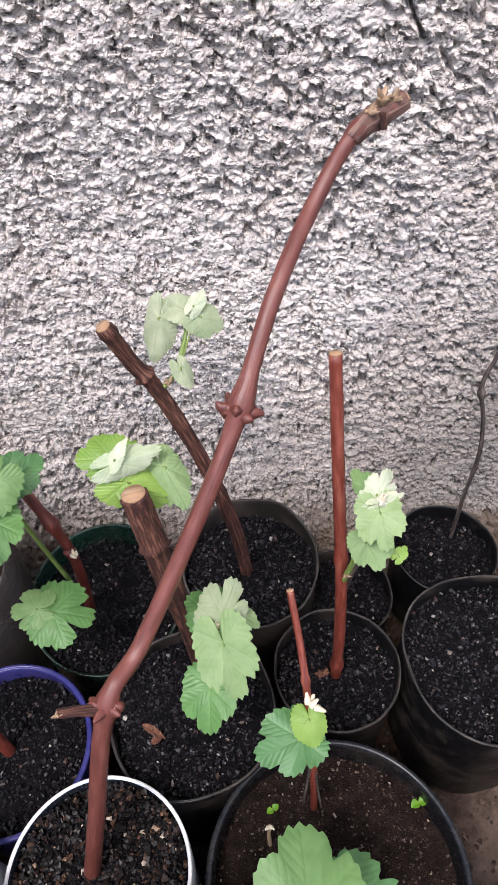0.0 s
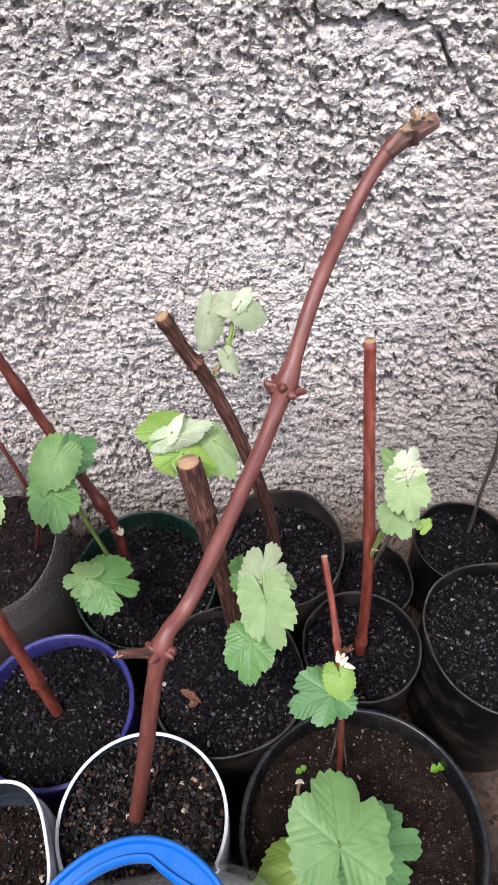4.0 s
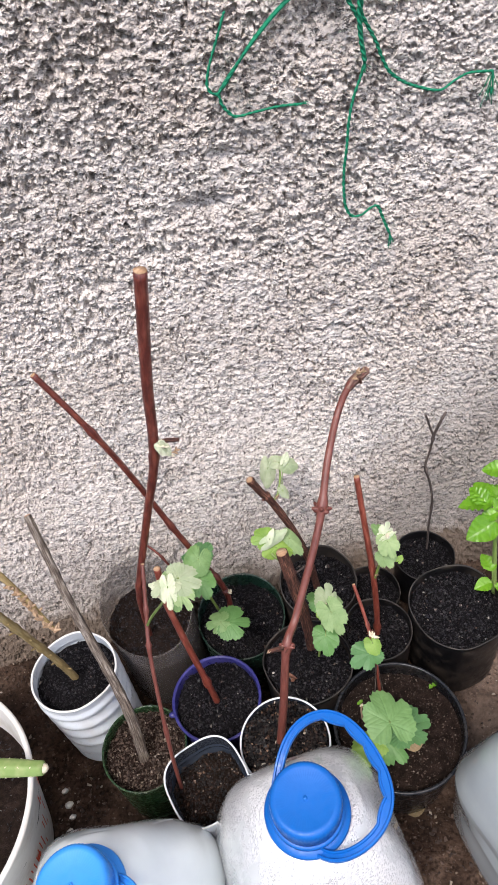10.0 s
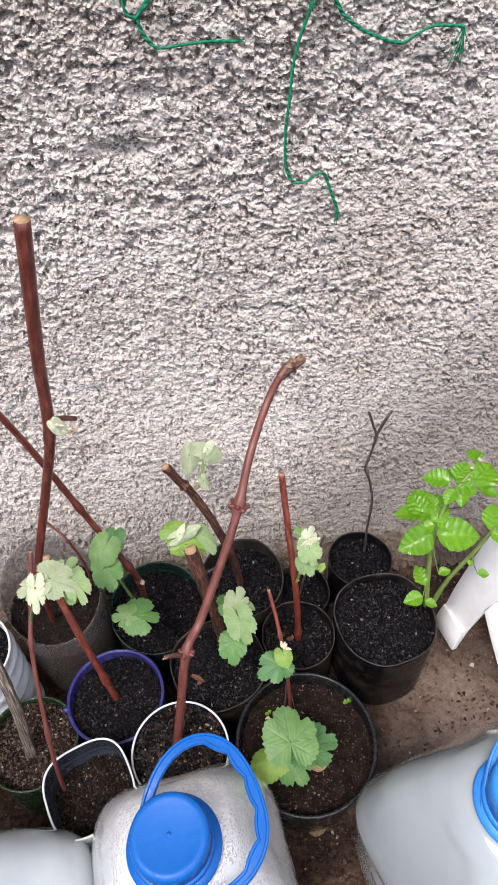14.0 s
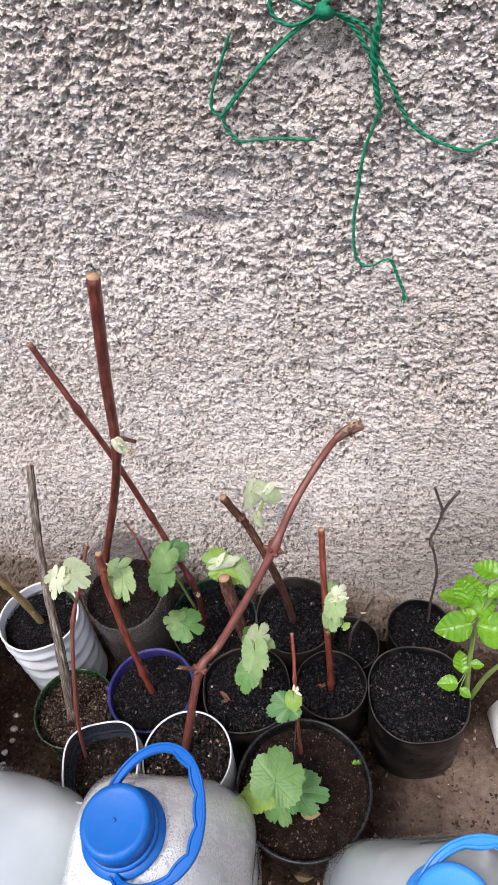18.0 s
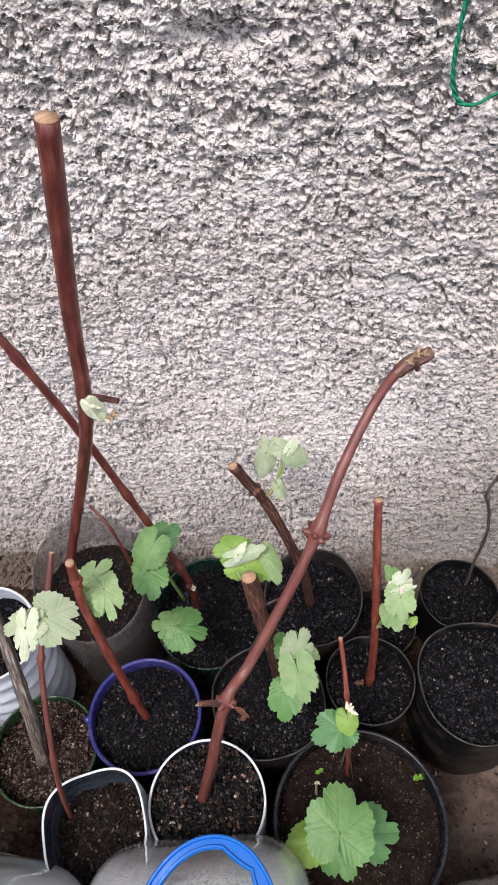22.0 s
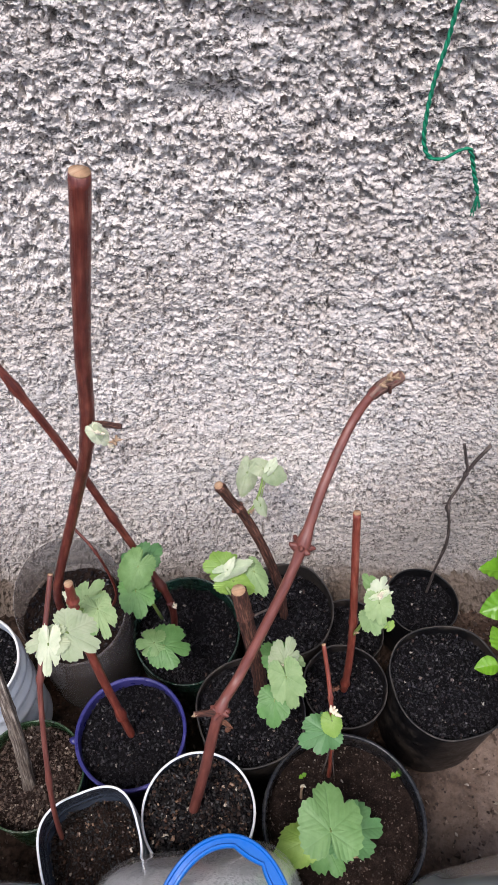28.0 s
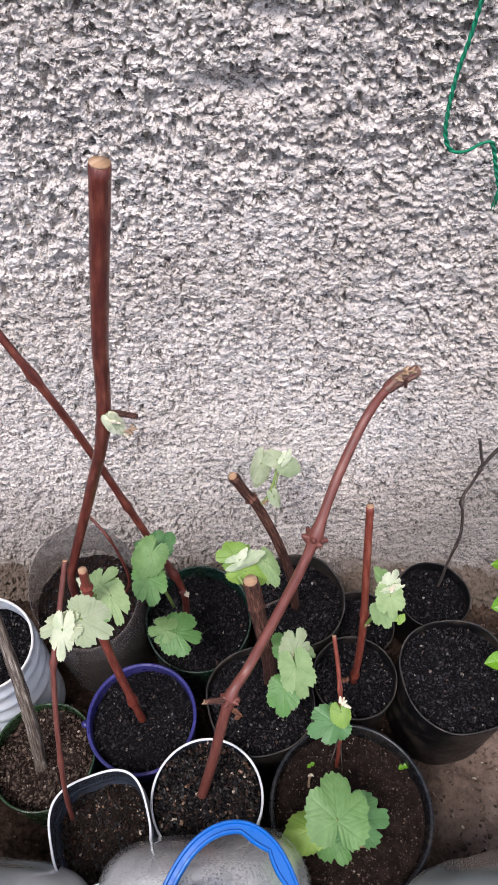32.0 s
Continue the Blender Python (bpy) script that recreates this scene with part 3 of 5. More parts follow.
    h += lip(0.215, 0.300, 0.431, 0.04, 0.0050, lambda u: -0.006 * u)
    h += lip(-0.34, -0.25, 0.215, 0.05, 0.004, lambda u: -0.012 * u)
    for px, pz, r, d in ((0.003, 0.593, 0.010, 0.011), (-0.018, 0.596, 0.007, 0.006), (0.018, 0.633, 0.006, 0.007), (-0.056, 0.561, 0.006, 0.005), (0.19, 0.64, 0.007, 0.007),
                         (0.105, 0.715, 0.02, 0.014), (-0.015, 0.554, 0.005, 0.005), (-0.102, 0.568, 0.007, 0.005), (0.15, 0.50, 0.005, 0.005)):
        h -= d * np.exp(-(((x - px) / (1.4 * r)) ** 2 + ((z - pz) / r) ** 2))
    # the render swells outwards at the foot, worn along the ground
    foot = np.clip((0.055 - z) / 0.05, 0, 1)
    h += 0.034 * np.clip((0.075 - z) / 0.075, 0, 1) ** 1.3 - 0.010 * foot * lattice(x, z, 0.05, 0.03, 13)
    pts = np.stack([x, -h, z - 0.12 * h * (z > 0.0)], -1)
    me = sheet(xs, zs, pts, False)
    return me


wall = tagged(part("wall_north", build_wall(), M_WALL), "rough pitted, cracked grey-beige cement render wall, crevice shade in its colour", "wall", kind="structure")
wall_core = mesh_of([(x, y, z) for z in (-0.08, 2.28) for x, y in ((-2.6, 0.035), (2.6, 0.035), (2.6, 0.2), (-2.6, 0.2))],
                    [(3, 2, 1, 0), (4, 5, 6, 7), (0, 1, 5, 4), (1, 2, 6, 5), (2, 3, 7, 6), (3, 0, 4, 7)], smooth=False)
part("wall_core", wall_core, M_WALL, wall)


def ground_height(x, y):
    h = 0.010 * (lattice(x, y, 0.14, 0.11, 21) - 0.5) + 0.006 * (lattice(x, y, 0.03, 0.026, 22) - 0.5) + 0.0035 * (lattice(x, y, 0.009, 0.008, 23) - 0.5)
    return h * np.clip(1 - np.abs(x) / 6, 0.2, 1) - 0.004


def build_ground():
    xs, ys = steps(-60, -0.45, 0.42, 60, 0.0042), steps(-60, -0.50, 0.02, 60, 0.0042)
    x, y = np.meshgrid(xs, ys)
    return sheet(xs, ys, np.stack([x, y, ground_height(x, y)], -1))


ground = tagged(part("ground", build_ground(), M_GROUND), "damp brown earth strewn with crumbs", "ground", kind="structure")


def grit(x0, x1, y0, y1, count, seed, lo=0.0008, hi=0.0032):
    rng = np.random.default_rng(seed)
    x, y = rng.uniform(x0, x1, count), rng.uniform(y0, y1, count)
    s = lo + (hi - lo) * rng.random(count) ** 3
    return shards(np.stack([x, y, ground_height(x, y) + s * 0.25], 1), s, seed)


tagged(part("loose_grit", grit(-0.42, 0.40, -0.46, -0.01, 12000, 31, 0.0007, 0.0036), M_CRUMBS), "loose crumbs of earth and grit on the ground", "crumbs", kind="stuff")

# ---- pots ----


def squared(power, turn=0.0):
    return lambda a: (abs(math.cos(a - turn)) ** power + abs(math.sin(a - turn)) ** power) ** (-1 / power)


def ragged(seed, amount, lobes=5):
    rnd = random.Random(seed)
    waves = [(k, rnd.uniform(0, 6.28), rnd.uniform(0.3, 1.0) / k ** 0.7) for k in range(1, lobes + 4)]
    return lambda a: amount * sum(w * math.sin(k * a + p) for k, p, w in waves)


def soil_in(pot, cx, cy, z, R, material, seed, shape=None, count=420, size=0.0024, tilt=(0, 0), crumbs=None):
    rows, n = 14, 56
    verts, faces = [], []
    for i in range(rows + 1):
        for k in range(n):
            a = 2 * math.pi * k / n
            r = R * (i / rows) * (shape(a) if shape else 1)
            x, y = cx + r * math.cos(a), cy + r * math.sin(a)
            h = 0.005 * (noise.noise(V((x * 60, y * 60, seed)))) + 0.0022 * noise.noise(V((x * 230, y * 230, seed)))
            verts.append((x, y, z + h + tilt[0] * (x - cx) + tilt[1] * (y - cy) - 0.003 * (i / rows) ** 4))
    for i in range(rows):
        for k in range(n):
            j = (k + 1) % n
            faces.append((i * n + k, (i + 1) * n + k, (i + 1) * n + j, i * n + j))
    part("soil", mesh_of(verts, faces), material, pot)
    rng = np.random.default_rng(seed)
    count = int(count * 4.4)
    a, r = rng.uniform(0, 2 * math.pi, count), 0.97 * R * np.sqrt(rng.random(count))
    if shape:
        r = r * np.array([shape(q) for q in a])
    x, y = cx + r * np.cos(a), cy + r * np.sin(a)
    h = np.array([0.005 * noise.noise(V((p * 60, q * 60, seed))) + 0.0022 * noise.noise(V((p * 230, q * 230, seed))) for p, q in zip(x, y)])
    s = size * (0.26 + 0.66 * rng.random(count) ** 2.6)
    tagged(part("loose_soil", shards(np.stack([x, y, z + h + tilt[0] * (x - cx) + tilt[1] * (y - cy) + 0.3 * s], 1), s, seed + 1), crumbs or M_CHIPS, pot), kind="stuff")


def pot(name, label, cx, cy, rim, R, material, base=0.88, soil=0.012, soil_mat=None, seed=1, shape=None, lift=None, wall=0.0012,
        ribs=(), flare=0.0, lip=None, group="potted vine cuttings", crumbs=420, big=0.0024, bulge=0.0, z0=0.0, floor_z=None, chips_mat=None, lining=None, fill=False):
    """A pot, bag or cut bottle with its fill. lip: (radius of the rolled edge, material)."""
    body = thing(name, (cx, cy, z0), label, "pot", group)
    if name == "black_nursery_bag":
        smooth_shape, crease = shape, ragged(seed + 50, 0.007, 11)
        shape = lambda a: (smooth_shape(a) if smooth_shape else 1.0) * (1 + crease(a))
    rows, n = [(R * base * 0.96, z0 + 0.001, 0), (R * base, z0 + 0.006, 0)], 16 if not ribs else 60
    h = rim - z0
    for i in range(1, n + 1):
        t = i / n
        r = R * (base + (1 - base) * t + bulge * math.sin(math.pi * t)) + flare * max(0, t - 0.9) * 10 * R
        if ribs:
            count, depth, top = ribs
            if t < top:
                r += depth * math.sin(2 * math.pi * count * t)
        rows.append((r, z0 + 0.006 + (h - 0.006) * t, t))
    rows += [(rows[-1][0] - wall * 0.5, rim + wall * 0.6, 1), (rows[-1][0] - wall, rim, 1)]
    inner, rows_in, fine = soil + 0.012, [rows[-1]], 24 if ribs else 6
    for i in range(1, fine + 1):
        z = rim - inner * i / fine
        t = (z - z0) / h
        r = R * (base + (1 - base) * t + bulge * math.sin(math.pi * t)) - wall
        if ribs and t < ribs[2]:
            r += ribs[1] * math.sin(2 * math.pi * ribs[0] * t)
        rows_in.append((r, z, t))
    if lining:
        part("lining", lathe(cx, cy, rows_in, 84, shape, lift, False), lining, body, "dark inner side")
    else:
        rows += rows_in[1:]
    part("body", lathe(cx, cy, rows, 84, shape, lift), material, body)
    if lip:
        n = 96
        line = []
        for k in range(n):
            a = 2 * math.pi * k / n
            q = (R + flare * R) * (shape(a) if shape else 1)
            line.append(V((cx + q * math.cos(a), cy + q * math.sin(a), rim + (lift(a) if lift else 0))))
        part("rim", tube(line, lip[0], 8, closed=True), lip[1], body)
    t = (rim - soil - z0) / h
    soil_in(body, cx, cy, rim - soil, R * (base + (1 - base) * t) - wall * 0.5, soil_mat or M_SOIL, seed, shape, crumbs, big, crumbs=chips_mat)
    if fill:
        low = lambda z: R * (base + (1 - base) * (z - z0) / h) - wall - 0.0012
        part("packed_soil", lathe(cx, cy, [(low(z), z, 0) for z in (z0 + 0.004, z0 + 0.3 * h, rim - soil - 0.003)], 60), soil_mat or M_SOIL, body)
    return body


M_RIMWHITE = plastic("chalky_white_rim", (0.78, 0.79, 0.78), 0.4, (0.5, 0.47, 0.42), 0.5, 60)
M_RIMDARK = plastic("smoky_rim", (0.014, 0.016, 0.020), 0.24, (0.05, 0.045, 0.04), 0.5, 60, 0.35)
M_FILMEDGE = plastic("worn_film_edge", (0.022, 0.020, 0.019), 0.5, (0.12, 0.105, 0.09), 0.8, 45)

blue = pot("blue_pot", "violet-blue plastic pot full of black soil", -0.0936, -0.1966, 0.118, 0.0495, M_BLUEPOT, 0.86, 0.009, seed=3, lip=(0.0014, M_BLUEPOT), wall=0.002)
part("tab", blob((-0.145, -0.202, 0.113), (0.005, 0.004, 0.0025), 71, 0.3), M_BLUEPOT, blue)
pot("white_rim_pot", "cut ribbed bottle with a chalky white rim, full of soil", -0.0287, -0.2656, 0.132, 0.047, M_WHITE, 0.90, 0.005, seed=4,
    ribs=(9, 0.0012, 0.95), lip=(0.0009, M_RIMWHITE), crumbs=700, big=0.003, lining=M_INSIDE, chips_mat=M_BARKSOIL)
pot("ribbed_white_pot", "white ribbed plastic pot with dark crumbly soil", -0.2438, -0.1479, 0.160, 0.0472, M_WHITE, 0.92, 0.016, seed=5,
    ribs=(6, 0.0032, 0.92), lip=(0.0013, M_RIMWHITE), lift=ragged(5, 0.002), crumbs=300)
pot("green_cut_bottle", "cut green plastic bottle holding mossy brown soil", -0.181, -0.2282, 0.107, 0.0465, M_GREEN, 0.97, 0.012, M_SOIL_BROWN, seed=6,
    lift=ragged(6, 0.0012), lip=(0.0008, M_GREEN), crumbs=520, chips_mat=M_CRUMBS)
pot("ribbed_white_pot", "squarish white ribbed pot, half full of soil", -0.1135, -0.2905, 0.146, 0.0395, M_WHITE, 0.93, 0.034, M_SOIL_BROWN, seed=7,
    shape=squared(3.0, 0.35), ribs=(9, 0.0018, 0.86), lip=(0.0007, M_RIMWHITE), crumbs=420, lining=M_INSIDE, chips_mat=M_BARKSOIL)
pot("black_nursery_bag", "black plastic nursery bag full of dark soil", 0.0159, -0.1794, 0.1215, 0.0495, M_BLACK, 0.96, 0.010, seed=8,
    shape=squared(2.3, 0.3), lift=ragged(8, 0.0015), lip=(0.0006, M_FILMEDGE), crumbs=520)
pot("dark_green_pot", "dark green cut bottle with brown-black soil", -0.0491, -0.0885, 0.0964, 0.0545, M_DKGREEN, 0.95, 0.010, seed=9,
    lift=lambda a: 0.010 * math.sin(a), lip=(0.001, M_DKGREEN), crumbs=480)
pot("black_nursery_bag", "black plastic nursery bag standing against the wall", 0.0547, -0.0749, 0.114, 0.048, M_DUSTY, 0.95, 0.010, seed=10,
    lift=lambda a: 0.010 * math.sin(a) + ragged(10, 0.002)(a), lip=(0.0006, M_FILMEDGE), crumbs=420)
pot("black_nursery_bag", "small black plastic bag under a bare forked twig", 0.2056, -0.0498, 0.078, 0.0395, M_BLACK, 0.95, 0.012, seed=11,
    lift=ragged(11, 0.0012), lip=(0.0006, M_FILMEDGE), crumbs=240)
pot("big_black_pot", "large smoky black pot of flat brown soil", 0.0945, -0.2684, 0.1127, 0.0685, M_BIGPOT, 0.86, 0.013, M_SOIL_BROWN, seed=12,
    lip=(0.0019, M_RIMDARK), wall=0.002, crumbs=320, big=0.0016, chips_mat=M_CRUMBS)
pot("black_nursery_bag", "small round black pot of dark soil", 0.1079, -0.1521, 0.1063, 0.0405, M_BLACK, 0.93, 0.010, seed=13,
    lift=ragged(13, 0.0012), lip=(0.0006, M_FILMEDGE), crumbs=360)
pot("black_nursery_bag", "black plastic bag of black soil, dusty outside", 0.2044, -0.1544, 0.1229, 0.0535, M_BLACK, 0.96, 0.010, seed=14,
    shape=squared(2.35, 0.2), lift=ragged(14, 0.0018), lip=(0.0008, M_FILMEDGE), crumbs=560)
pot("black_nursery_bag", "low black bag behind the small round pot", 0.122, -0.085, 0.080, 0.036, M_BLACK, 0.95, 0.012, seed=15,
    lift=ragged(15, 0.0015), lip=(0.0006, M_FILMEDGE), crumbs=200)
pot("clear_grey_bottle", "cut clear grey bottle, taller at the back, with soil", -0.156, -0.088, 0.165, 0.053, M_SMOKE, 0.97, 0.030, M_SOIL_BROWN, seed=16,
    lift=lambda a: 0.028 * math.sin(a - 0.25), wall=0.0009, crumbs=300, fill=True)

# ---- vine cuttings ----


def cane(name, label, points, radius, material, nodes=(), seed=0, sides=14, cut=True, group="vine cuttings", taper=0.9, category="vine cutting", wob=0.05, base=None):
    """A stick through the points, from the soil up. nodes: (way along, swelling)."""
    root = thing(name, points[0], label, category, group)
    line = spline(points, 14)

    def r(t):
        q = radius * (1 + (taper - 1) * t)
        for at, more in nodes:
            q += radius * more * math.exp(-((t - at) / 0.014) ** 2)
        return q

    furrowed = material is M_CANE_OLD or material is M_GREY
    part("stem", tube(line, r, 30 if furrowed else sides, wob=0.05 if furrowed else wob, seed=seed, ridge=0.14 if furrowed else 0.0), material, root)
    if cut:
        d = (line[-1] - line[-2]).normalized()
        part("cut_end", tube([line[-1] - d * 0.0002, line[-1] + d * 0.0009], r(1) * 0.94, sides), M_CUT, root, "pale sawn end")
    return root, line


def knob(root, at, size, seed, material):
    part("knot", blob(at, (size, size * 0.9, size * 0.8), seed, 0.45, 8, 12), material, root)


def stub(root, at, to, radius, material, name="stub"):
    part(name, tube(spline([at, tuple((V(at) + V(to)) / 2 + V((0, 0, 0.001))), to], 5), lambda t: radius * (1 - 0.25 * t), 9, wob=0.15), material, root)


def bud(root, at, size, seed, material=None):
    rnd, out = random.Random(seed), []
    for k in range(5):
        d = V((rnd.gauss(0, 1), rnd.gauss(0, 1) - 0.4, abs(rnd.gauss(0, 1)) + 0.4)).normalized() * size
        a = V(at) + V((rnd.gauss(0, 0.2), rnd.gauss(0, 0.2), rnd.gauss(0, 0.2))) * size
        out.append(tube_data(spline([a, a + d * 0.6, a + d * 1.25], 4), lambda t: size * (0.42 - 0.30 * t * t), 7, wob=0.25, flat=0.7, seed=seed + k))
    return part("bud", joined(out), material or M_BUD, root)


BLADE = ((0, 1.0), (18, 0.94), (38, 0.87), (54, 0.92), (75, 0.85), (97, 0.80), (120, 0.77), (145, 0.66), (163, 0.50), (173, 0.30), (180, 0.05))


def blade_radius(d):
    """Half outline of a vine leaf without its bays; d is the angle from the tip in degrees."""
    for (p, q), (s, t) in zip(BLADE, BLADE[1:]):
        if d <= s:
            return q + (t - q) * (d - p) / (s - p)
    return 0.05


def vine_leaf(length, width, seed, deep=0.4, droop=0.24, bay=27):
    """A toothed blade with bays between its lobes, puffed between the side veins."""
    rnd = random.Random(seed)
    teeth, n = 29, 29 * 7
    fr = (0.0, 0.10, 0.20, 0.30, 0.40, 0.50, 0.60, 0.70, 0.79, 0.87, 0.94, 1.0)
    veins = [radians(v) for v in (0, 56, -56, 118, -118)]
    ph, tw = [rnd.uniform(0, 6.28) for _ in range(3)], rnd.uniform(-0.12, 0.12)
    skew, fold = rnd.uniform(-0.10, 0.10), rnd.uniform(-0.12, 0.30)
    bays = [(side * (bay + rnd.uniform(-4, 5)), 0.44 * rnd.uniform(0.5, 1.2), 5.5) for side in (-1, 1)] + [(side * (86 + rnd.uniform(-6, 6)), 0.20 * rnd.uniform(0.2, 1.3), 7.0) for side in (-1, 1)]
    size = [rnd.uniform(0.55, 1.15) for _ in range(teeth)]
    edge = []
    for k in range(n):
        a = -math.pi + 2 * math.pi * (k + 0.5) / n
        d = math.degrees(a)
        r = blade_radius(abs(d)) * (1 + skew * math.sin(a))
        for at, depth, broad in bays:
            r *= 1 - deep * depth * math.exp(-((d - at) / broad) ** 2)
        u = (k % 7) / 7
        u = u if a < 0 else 1 - u
        point = (u / 0.7 if u < 0.7 else (1 - u) / 0.3) - 0.4
        edge.append((a, r, 0.078 * size[k // 7] * point * (abs(d) < 165)))
    verts, faces, uvs = [], [], []
    for s in fr:
        for a, full, tooth in edge:
            r = s * (full + tooth * s ** 5)
            da = min(abs((a - v + math.pi) % (2 * math.pi) - math.pi) for v in veins)
            p, q = r * math.sin(min(da, 1.5)), r * math.cos(min(da, 1.5))
            side = abs((q - 0.9 * p) % 0.15 - 0.075) / 0.075
            lift = 0.08 * p * (1 - 0.75 * s) - droop * r * r + 0.05 * s * s * math.sin(3 * a + ph[0]) + 0.022 * s * s * math.sin(7 * a + ph[1])
            lift += 0.010 * (1 - side * side) * min(1, p / 0.05) * min(1, s * 3)
            x, y = r * math.cos(a), r * math.sin(a) * width
            lift += tw * x * y * 2.2 + fold * abs(y) * s
            verts.append((length * x, length * y, length * lift))
            uvs.append((p, q))
    for i in range(len(fr) - 1):
        for k in range(n):
            j = (k + 1) % n
            faces.append((i * n + k, (i + 1) * n + k, (i + 1) * n + j, i * n + j))
    return verts, faces, uvs


def oval_leaf(length, width, seed):
    rnd = random.Random(seed)
    rows, cols, bend = 26, 8, rnd.uniform(0.1, 0.3)
    verts, faces, uvs = [], [], []
    for i in range(rows + 1):
        t = i / rows
        half = 0.24 * width * math.sin(math.pi * min(1, t ** 0.85)) ** 0.75 * (1 - 0.25 * t) + 0.002
        for k in range(-cols // 2, cols // 2 + 1):
            u = 2 * k / cols
            w = half * u
            lift = 0.35 * abs(w) - bend * t * t + 0.015 * math.sin(9 * t + 3 * u + seed) * abs(u) + 0.13 * abs(w) * math.cos(34 * (t - 0.5 * abs(w)))
            verts.append((length * t, length * w, length * lift))
            uvs.append((abs(w), t))
    c = cols + 1
    for i in range(rows):
        for k in range(cols):
            faces.append((i * c + k, (i + 1) * c + k, (i + 1) * c + k + 1, i * c + k + 1))
    return verts, faces, uvs


LEAVES = [0]


def leaf(root, origin, at, tip, normal, kind, width=1.0, deep=0.4, bay=27):
    """A leaf from its stalk's end to its tip, facing along normal, with a stalk back to origin."""
    LEAVES[0] += 1
    sway = random.Random(LEAVES[0] * 7)
    at, tip = V(at), V(tip)
    nrm = (V(normal) + V((sway.gauss(0, 0.10), sway.gauss(0, 0.08), 0))).normalized()
    x = (tip - at)
    length = x.length * (0.98 if kind == "oval" else 1.01)
    width = width * (1.85 if kind == "oval" else 1.0)
    x.normalize()
    y = nrm.cross(x).normalized()
    nrm = x.cross(y)
    m = Matrix((x, y, nrm)).transposed()
    v, f, u = oval_leaf(length, width, LEAVES[0]) if kind == "oval" else vine_leaf(length, width, LEAVES[0], deep, bay=bay)
    blade = part("leaf", mesh_of([at + m @ V(q) for q in v], f, u), M_LEAF[kind], root)
    mid = (at + V(origin)) / 2 - nrm * 0.15 * (at - V(origin)).length
    stalk = spline([origin, mid, at, at + x * length * 0.06 - nrm * 0.0004], 5)
    part("stalk", tube(stalk, max(0.0005, 0.018 * length), 7), M_STALK, blade)


def shoot(root, points, radius=0.0013, material=None):
    part("shoot", tube(spline(points, 6), lambda t: radius * (1.15 - 0.3 * t), 8, wob=0.1), material or M_STALK, root)


# tall cane with a knee, in the clear grey bottle
s1, _ = cane("vine_cane", "tall dark red vine cane with a knee, sawn at the top", [(-0.160, -0.108, 0.125), (-0.155, -0.112, 0.19), (-0.1471, -0.1125, 0.2426), (-0.1143, -0.1027, 0.3441), (-0.090, -0.1051, 0.4245), (-0.0772, -0.1050, 0.5090), (-0.0593, -0.1060, 0.6095)],
             0.0030, M_CANE_DARK, ((0.665, 0.28), (0.33, 0.22), (0.70, 0.1)), 1, taper=1.75)
stub(s1, (-0.084, -0.107, 0.442), (-0.064, -0.112, 0.4450), 0.0024, M_CANE_OLD)
leaf(s1, (-0.083, -0.108, 0.437), (-0.0795, -0.115, 0.4430), (-0.0735, -0.1175, 0.4320), (0.25, -0.8, 0.5), "white", 0.55, 0.3)
leaf(s1, (-0.083, -0.108, 0.437), (-0.0805, -0.115, 0.4440), (-0.0790, -0.1180, 0.4350), (-0.3, -0.8, 0.4), "wool", 0.50, 0.2)
bud(s1, (-0.0775, -0.115, 0.4430), 0.0034, 2)
bud(s1, (-0.0690, -0.115, 0.4350), 0.0034, 3, M_HUSK)
bud(s1, (-0.0720, -0.116, 0.4315), 0.0026, 23)

# leaning cane in the dark green pot
s2, _ = cane("vine_cane", "slender dark red vine cane leaning across, thin tip", [(-0.062, -0.092, 0.085), (-0.060, -0.090, 0.16), (-0.080, -0.077, 0.215), (-0.101, -0.067, 0.275), (-0.125, -0.063, 0.365), (-0.145, -0.062, 0.430), (-0.176, -0.051, 0.499)],
             0.0036, M_CANE_DARK, ((0.24, 0.5), (0.50, 0.3), (0.83, 0.4)), 2, taper=0.8)
knob(s2, (-0.0595, -0.092, 0.163), 0.0042, 69, M_CANE_DARK)
bud(s2, (-0.056, -0.097, 0.168), 0.0036, 4)
shoot(s2, [(-0.068, -0.10, 0.088), (-0.072, -0.115, 0.12), (-0.070, -0.126, 0.160)], 0.0016, M_CANE)
shoot(s2, [(-0.075, -0.078, 0.10), (-0.085, -0.08, 0.17), (-0.087, -0.087, 0.227)], 0.0015)
bud(s2, (-0.069, -0.126, 0.165), 0.0026, 5)
bud(s2, (-0.085, -0.087, 0.233), 0.0030, 6)

# thick reddish cane bending over to the wall, in the white-rimmed pot
main, main_line = cane("vine_cane", "long thick red-brown vine cane with a swollen joint", [(-0.0375, -0.268, 0.105), (-0.0232, -0.2484, 0.1745), (-0.0078, -0.2197, 0.2448), (0.0086, -0.1953, 0.2570), (0.0478, -0.1414, 0.3177), (0.070, -0.097, 0.3594), (0.0912, -0.0598, 0.3836), (0.108, -0.0453, 0.4039), (0.1284, -0.036, 0.4121)],
               0.0044, M_CANE, ((0.25, 0.42), (0.535, 0.45), (0.88, 0.25), (0.92, 0.3), (0.96, 0.3)), 3, taper=0.74)
stub(main, (-0.010, -0.222, 0.246), (-0.027, -0.225, 0.252), 0.0027, M_CANE_OLD)
bud(main, (-0.027, -0.225, 0.252), 0.0022, 77, M_HUSK)
knob(main, (-0.0035, -0.2215, 0.2465), 0.0035, 61, M_CANE)
knob(main, (-0.012, -0.2205, 0.2475), 0.0034, 62, M_CANE)
